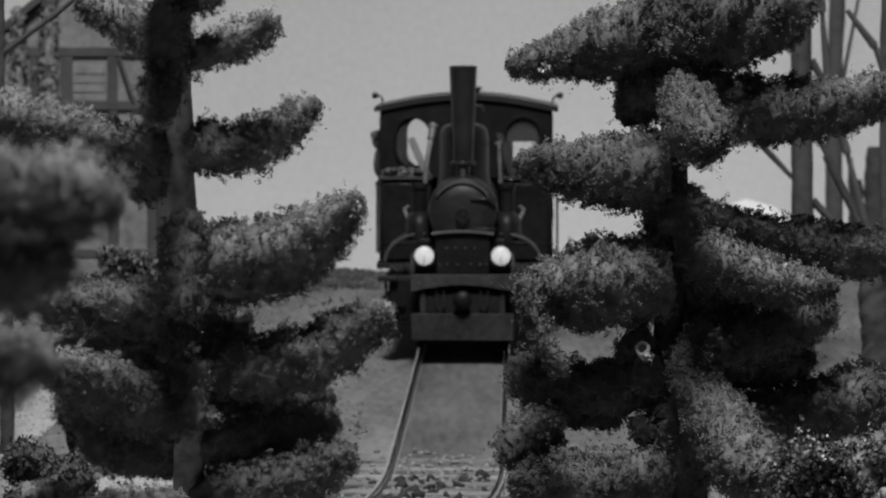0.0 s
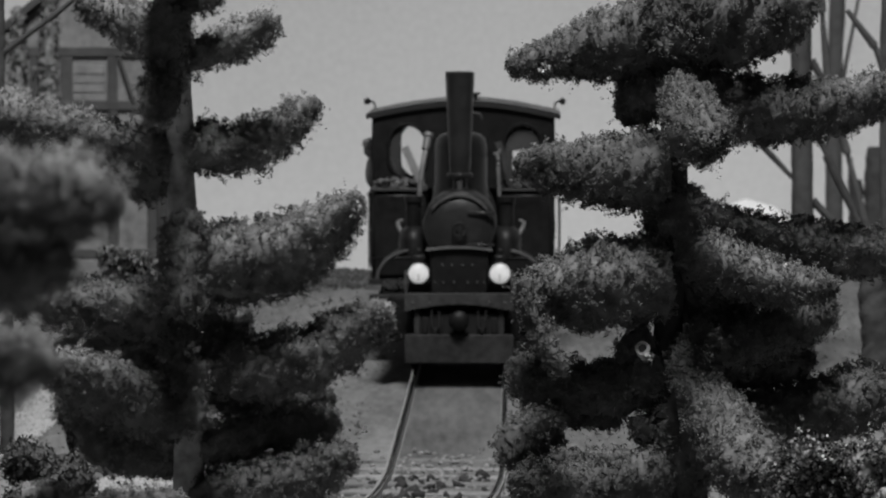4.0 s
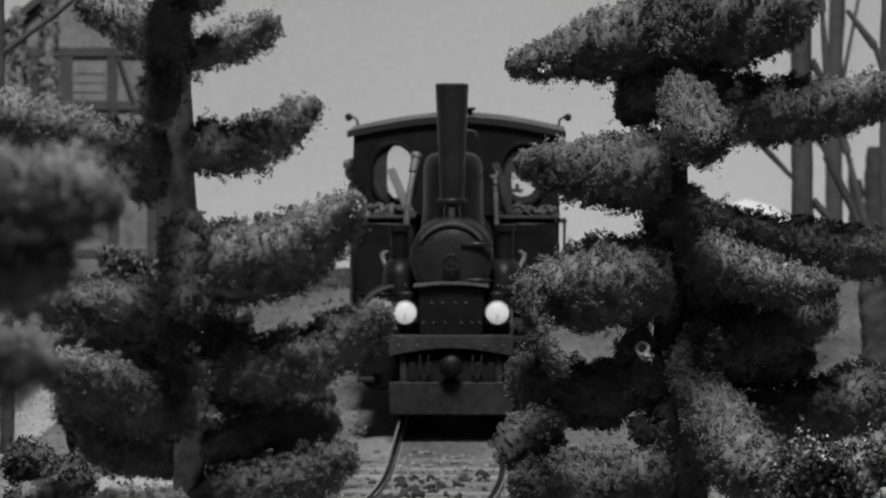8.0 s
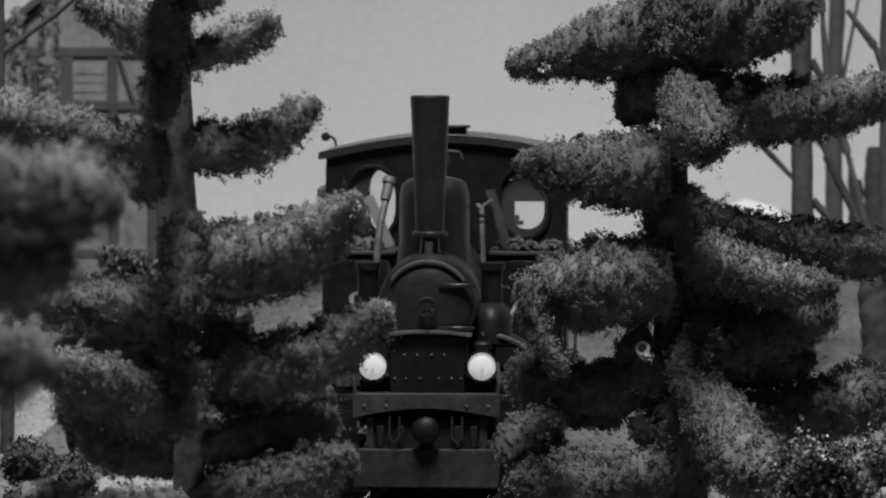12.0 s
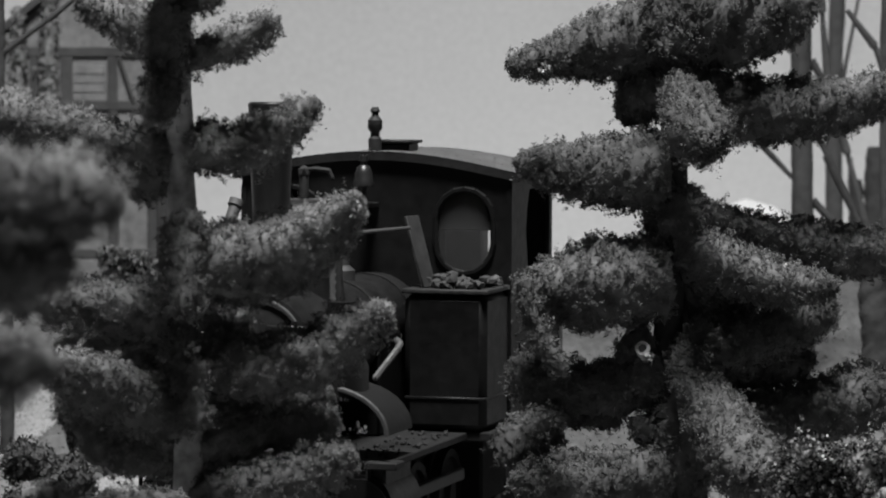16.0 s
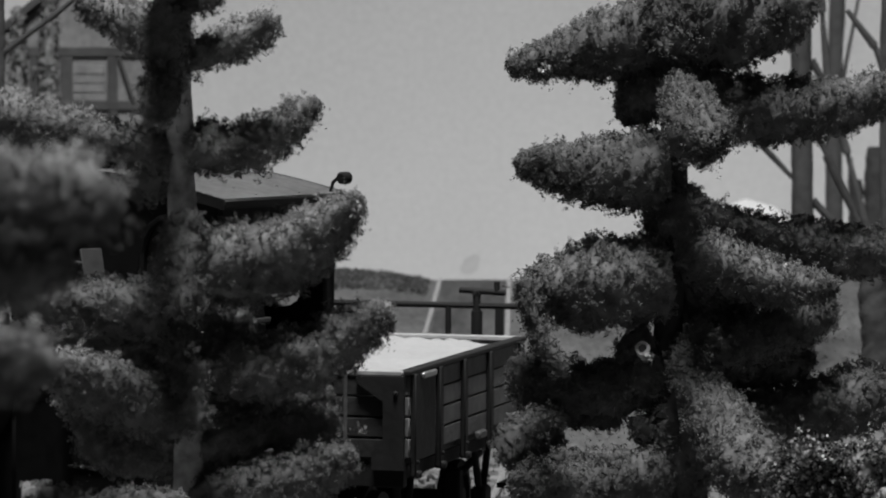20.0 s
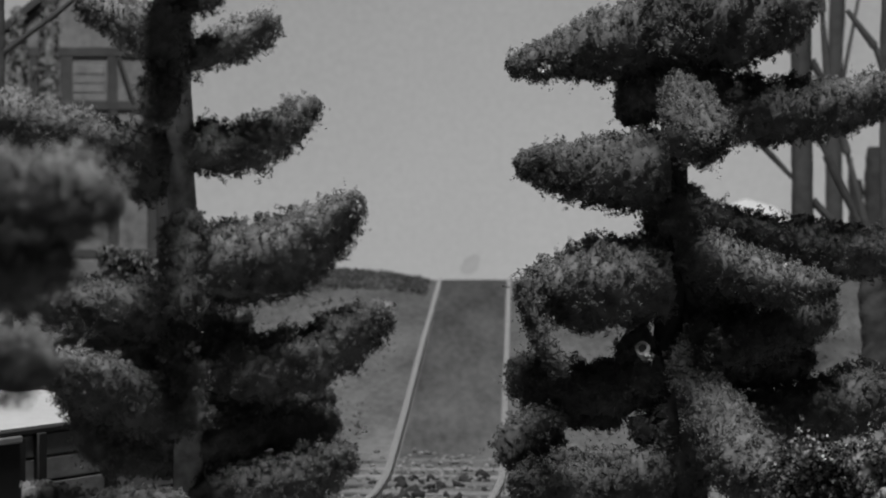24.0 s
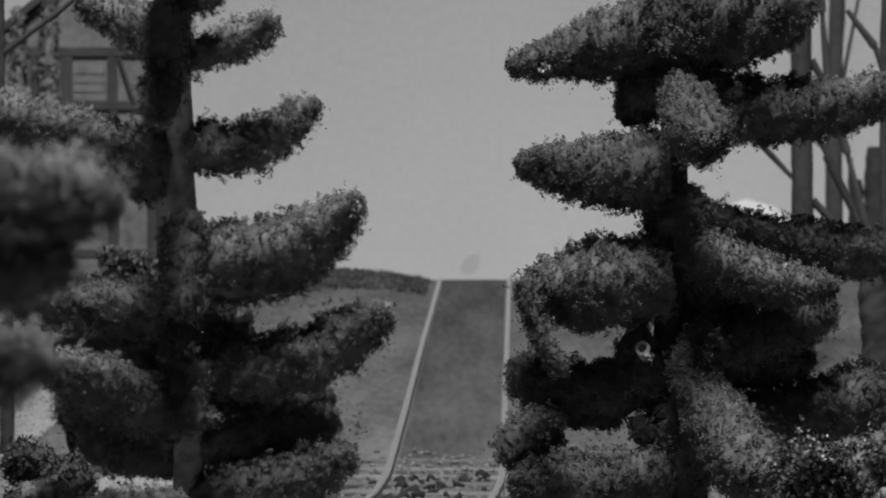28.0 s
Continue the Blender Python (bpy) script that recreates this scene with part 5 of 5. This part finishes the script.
def shrub(label, x, y, height, spread, mat, seed, clumps=8, size=0.5, group=""):
    z = float(ground_height(np.array([float(x)]), np.array([float(y)]))[0])
    bush = thing("shrub", label, "shrub", group, at=(x, y, z))
    trunk(bush, BARK_DARK, 0, 0, -1, height * 0.75, max(0.5, height * 0.035), 0.3, seed, name="stem")
    rng = random.Random(seed)
    for k in range(clumps):
        a = 2 * math.pi * k / clumps + rng.uniform(-0.4, 0.4)
        h = height * rng.uniform(0.25, 0.75)
        out = spread * rng.uniform(0.55, 1.0)
        a0, a1 = np.array((0, 0, h)), np.array((out * math.cos(a), out * math.sin(a), h + height * rng.uniform(0.1, 0.25)))
        bough(bush, mat, [(*(a0 + (a1 - a0) * q), spread * w) for q, w in ((0, 0.2), (0.35, 0.32), (0.75, 0.28), (1, 0.16))], seed * 50 + k, size, size * 2.6, name="clump")
    return bush


build_pine_beside_curve()
build_pine_inside_curve()
build_near_pine()
shrub("leafy model shrub with pale flower tips", 36, 330, 33, 9, FLOCK_FLOWER, 41, 20, 0.21)
shrub("low dark flocked shrub", -35.5, 310, 27, 8.0, FLOCK_SHADED, 42, 16, 0.16)
shrub("tuft of dark scrub beyond the line", -58.5, 575, 11, 3.4, FLOCK_SHADED, 45, 9, 0.22)
shrub("low dark flocked shrub", -53, 480, 15.5, 7, FLOCK_SHADED, 44, 12, 0.35)
shrub("small leafy bush with pale tips by the house", -60.2, 700, 29, 5.5, FLOCK_FLOWER, 43, 12, 0.36)


# ---- trees beyond the line ----
def bare_tree(label, x, y, height, r, mat, seed, limbs=(), lean=(0, 0)):
    z = float(ground_height(np.array([float(x)]), np.array([float(y)]))[0])
    tree = thing("bare_tree", label, "tree", "bare trunks beyond the line", at=(x, y, z))
    trunk(tree, mat, 0, 0, -2, height, r, r * 0.75, seed, lean)
    for a, b, r0 in limbs:
        bm = rod(bmesh.new(), a, b, r0, r0 * 0.55, n=8)
        part("limb", bm, mat, tree)
    return tree


bare_tree("tall dark bare tree trunk with thin crossing limbs", 70.4, 720, 130, 2.3, BARK_DARK, 51,
          [((-9.2, 2, 45.7), (-1.0, 2, 37.0), 0.78), ((1.9, 2, 60.8), (6.0, 2, 53.7), 0.89), ((2.3, 2, 33.2), (10.0, 2, 25.2), 0.89), ((1.6, 2, 49.5), (5.1, 2, 42.1), 0.89), ((5.1, 2, 42.1), (13.3, 2, 24.8), 1.0)])
bare_tree("slim dark bare tree trunk", -72.0, 600, 110, 1.25, BARK_DARK, 57, [((0, 0, 66.6), (7.5, 0, 72), 0.62), ((7.5, 0, 72), (14, 0, 77), 0.55)])
bare_tree("grey bare tree trunk", 107.0, 1000, 160, 2.4, BARK_PALE, 53, [((0, 0, 50), (7, 0, 88), 0.7)])
bare_tree("pale slim birch trunk that bends over", 86.2, 735, 12, 0.9, BARK_PALE, 54,
          [((0.0, 0, 23.0), (-0.8, 0, 25.3), 0.9), ((-0.8, 0, 25.3), (-5.2, 0, 42.3), 0.9), ((-5.2, 0, 42.3), (-9.1, 0, 54.7), 0.9), ((-9.1, 0, 54.7), (-10.5, 0, 70.5), 0.9), ((-10.5, 0, 70.5), (-10.9, 0, 77.3), 0.9)])
bare_tree("thick dark stump of a tree trunk", 75.8, 640, 25, 3.4, BARK_DARK, 55)
bare_tree("dark ragged broken trunk", 118.4, 1000, 42, 3.9, BARK_DARK, 56, [((1.4, 0, 38), (2.6, 0, 48), 1.6)])
bare_tree("dark ragged broken trunk", 112.5, 1002, 33, 2.5, BARK_DARK, 59, [((-1.0, 0, 30), (-1.2, 0, 39), 1.0)])
bare_tree("dark tree trunk with a thick bent limb", 84.6, 700, 120, 1.1, BARK_DARK, 58,
          [((-0.5, 0, 59.8), (-2.4, 0, 64.1), 0.95), ((-2.4, 0, 64.1), (-7.7, 0, 71.0), 0.85)])


# ---- half-timbered house beyond the line ----
def build_house():
    hx, hy = -88.5, 880
    house = thing("half_timbered_house", "narrow half-timbered house with grey plaster panels and dark beams", "house", at=(hx, hy, 0))
    bm = plate(bmesh.new(), [(-20, -6), (20, -6), (20, 59.4), (0, 75.4), (-20, 59.4)], [], 60, UPRIGHT_X)
    part("wall", bm, PLASTER, house)
    bm = box(bmesh.new(), -20.8, 20.8, -0.9, 60, -6, 8.4, 0.3)
    part("plinth", bm, PLASTER, house, "grey rendered plinth")
    beams = [(-20, -17.6), (-10.4, -8.2), (-3.0, 0.0), (8.2, 10.6), (17.6, 20)]
    for a, b in beams:
        part("beam", box(bmesh.new(), a, b, -0.8, 0.3, 8.4, 59, 0.15), TIMBER, house)
    for z in (8.6, 27, 44.2, 57.0):
        part("beam", box(bmesh.new(), -20, 20, -0.95, 0.3, z, z + 2.2, 0.15), TIMBER, house)
    for a, b in (((11, -0.6, 57), (14.5, -0.6, 46)), ((-10, -0.6, 44), (-3, -0.6, 29)), ((10, -0.6, 29), (18, -0.6, 44))):
        part("brace", box(bmesh.new(), -0.9, 0.9, -0.3, 0.4, 0, (Vector(b) - Vector(a)).length, 0.1,
                          Matrix.Translation(a) @ (Vector(b) - Vector(a)).to_track_quat("Z", "Y").to_matrix().to_4x4()), TIMBER, house)
    panel = part("window", box(bmesh.new(), -0.4, 7.8, -0.5, 0.2, 46.4, 55.0, 0.1), PLASTER, house, "pale boarded window opening")
    for z in (48.4, 50.6, 52.8):
        part("slat", box(bmesh.new(), -0.2, 7.6, -0.75, -0.3, z, z + 1.9, 0.1), PLASTER, panel)
    for side in (-1, 1):
        turn = Matrix.Translation((0, 0, 76.4)) @ Matrix.Rotation(radians(38.7 * side), 4, "Y")
        part("roof", box(bmesh.new(), 0, side * 30, -3, 63, -0.4, 1.4, 0.2, turn), TIMBER, house, "dark sloping roof board")
    return house


build_house()


def build_climber():
    """A climbing plant on the house front, between the beams."""
    plant = thing("climbing_plant", "grey-green climbing plant trained up the house front", "plant", at=(-88.5, 878.4, 0))
    for k, (x, lean, top, r) in enumerate(((-6.2, 0.8, 70, 2.0), (-13.4, 0.6, 64, 1.8), (-17.0, 1.5, 58, 1.5))):
        bough(plant, IVY, [(x + lean * q, 0, 4 + top * q, r * w) for q, w in ((0, 0.6), (0.35, 1.0), (0.7, 0.9), (1.0, 0.5))], 1700 + k, 0.42, 1.3, name="climbing_stem")


build_climber()
snow = shaped("backdrop_hill", ball(bmesh.new(), (0, 0, 0), 17, (1, 0.1, 1)), SNOW, at=(93, 1125, -7.4))
tagged(snow, "pale rounded hill painted low on the sky board", "backdrop", kind="structure")
bm = ball(bmesh.new(), (0, 0, 0), 3.0, (0.9, 0.3, 0.9))
ball(bm, (1.2, 0, 1.6), 1.7, (1, 0.4, 1))
ball(bm, (-1.0, 0, -1.2), 2.0, (1.2, 0.4, 1))
painted = shaped("backdrop_bush", bm, FAINT, at=(8.6, 1130, -11.0))
tagged(painted, "faint pale bush painted low on the sky board", "backdrop", kind="structure")

build_track()


# ---- how the train moves ----
RUN_T = (0, 1, 2, 3, 4.5, 6, 7, 8, 9, 10, 11, 12, 12.5, 14.5, 15, 16, 17, 17.5, 18.5, 19.5, 20.5, 21.5, 23.5, 26, 28)
RUN_S = (-168.3, -163.5, -155.8, -142.2, -118.5, -90.7, -69.1, -44.3, -18.4, 6.5, 32.0, 50.5, 60.0, 102.3, 112.6, 134.4, 157.5, 168.2, 188.3, 208.3, 228.1, 248.3, 291.0, 338.2, 375.0)


def run(t):
    """How far the locomotive's lamps are along the line at t, by a smooth curve through the stations above."""
    ts, ss = RUN_T, RUN_S
    i = max(0, min(len(ts) - 2, sum(1 for q in ts if q <= t) - 1))

    def slope(k):
        a, b = max(0, k - 1), min(len(ts) - 1, k + 1)
        return (ss[b] - ss[a]) / (ts[b] - ts[a])

    h = ts[i + 1] - ts[i]
    u = (t - ts[i]) / h
    return ((2 * u ** 3 - 3 * u ** 2 + 1) * ss[i] + (u ** 3 - 2 * u ** 2 + u) * h * slope(i) + (-2 * u ** 3 + 3 * u ** 2) * ss[i + 1] + (u ** 3 - u ** 2) * h * slope(i + 1))


def riding(s, front, rear):
    """The pose of a vehicle whose y = 0 is at s and whose points front and rear (behind it) ride on the line."""
    a, b = Vector(track(s - front)[:3]), Vector(track(s - rear)[:3])
    back = (b - a).normalized()
    across = Vector((back.y, -back.x, 0)).normalized()
    up = across.cross(back)
    m = Matrix((across, back, up)).transposed().to_4x4()
    m.translation = (a - back * front) * MM
    return m


def motions():
    times = [0.25 * i for i in range(113)]
    walk(LOCO, [(t, riding(run(t), 20, 50)) for t in times])
    walk(WAGON, [(t, riding(run(t) - 90.85, 15, 42)) for t in times])
    start = run(0.0)
    for wheels in (LOCO_WHEELS, WAGON_WHEELS):
        for ob, y, r in wheels:
            walk(ob, [(t, pose(0, y * MM, r * MM, math.degrees((run(t) - start) / r), 0, 0)) for t in times])
    for k, ob in enumerate(LOCO_RODS):
        rows = []
        for t in times:
            a = (run(t) - start) / 6.0 + k * math.pi / 2
            rows.append((t, pose(0, (22 + 2.6 * math.cos(a)) * MM, (6.0 + 2.6 * math.sin(a)) * MM)))
        walk(ob, rows)


motions()
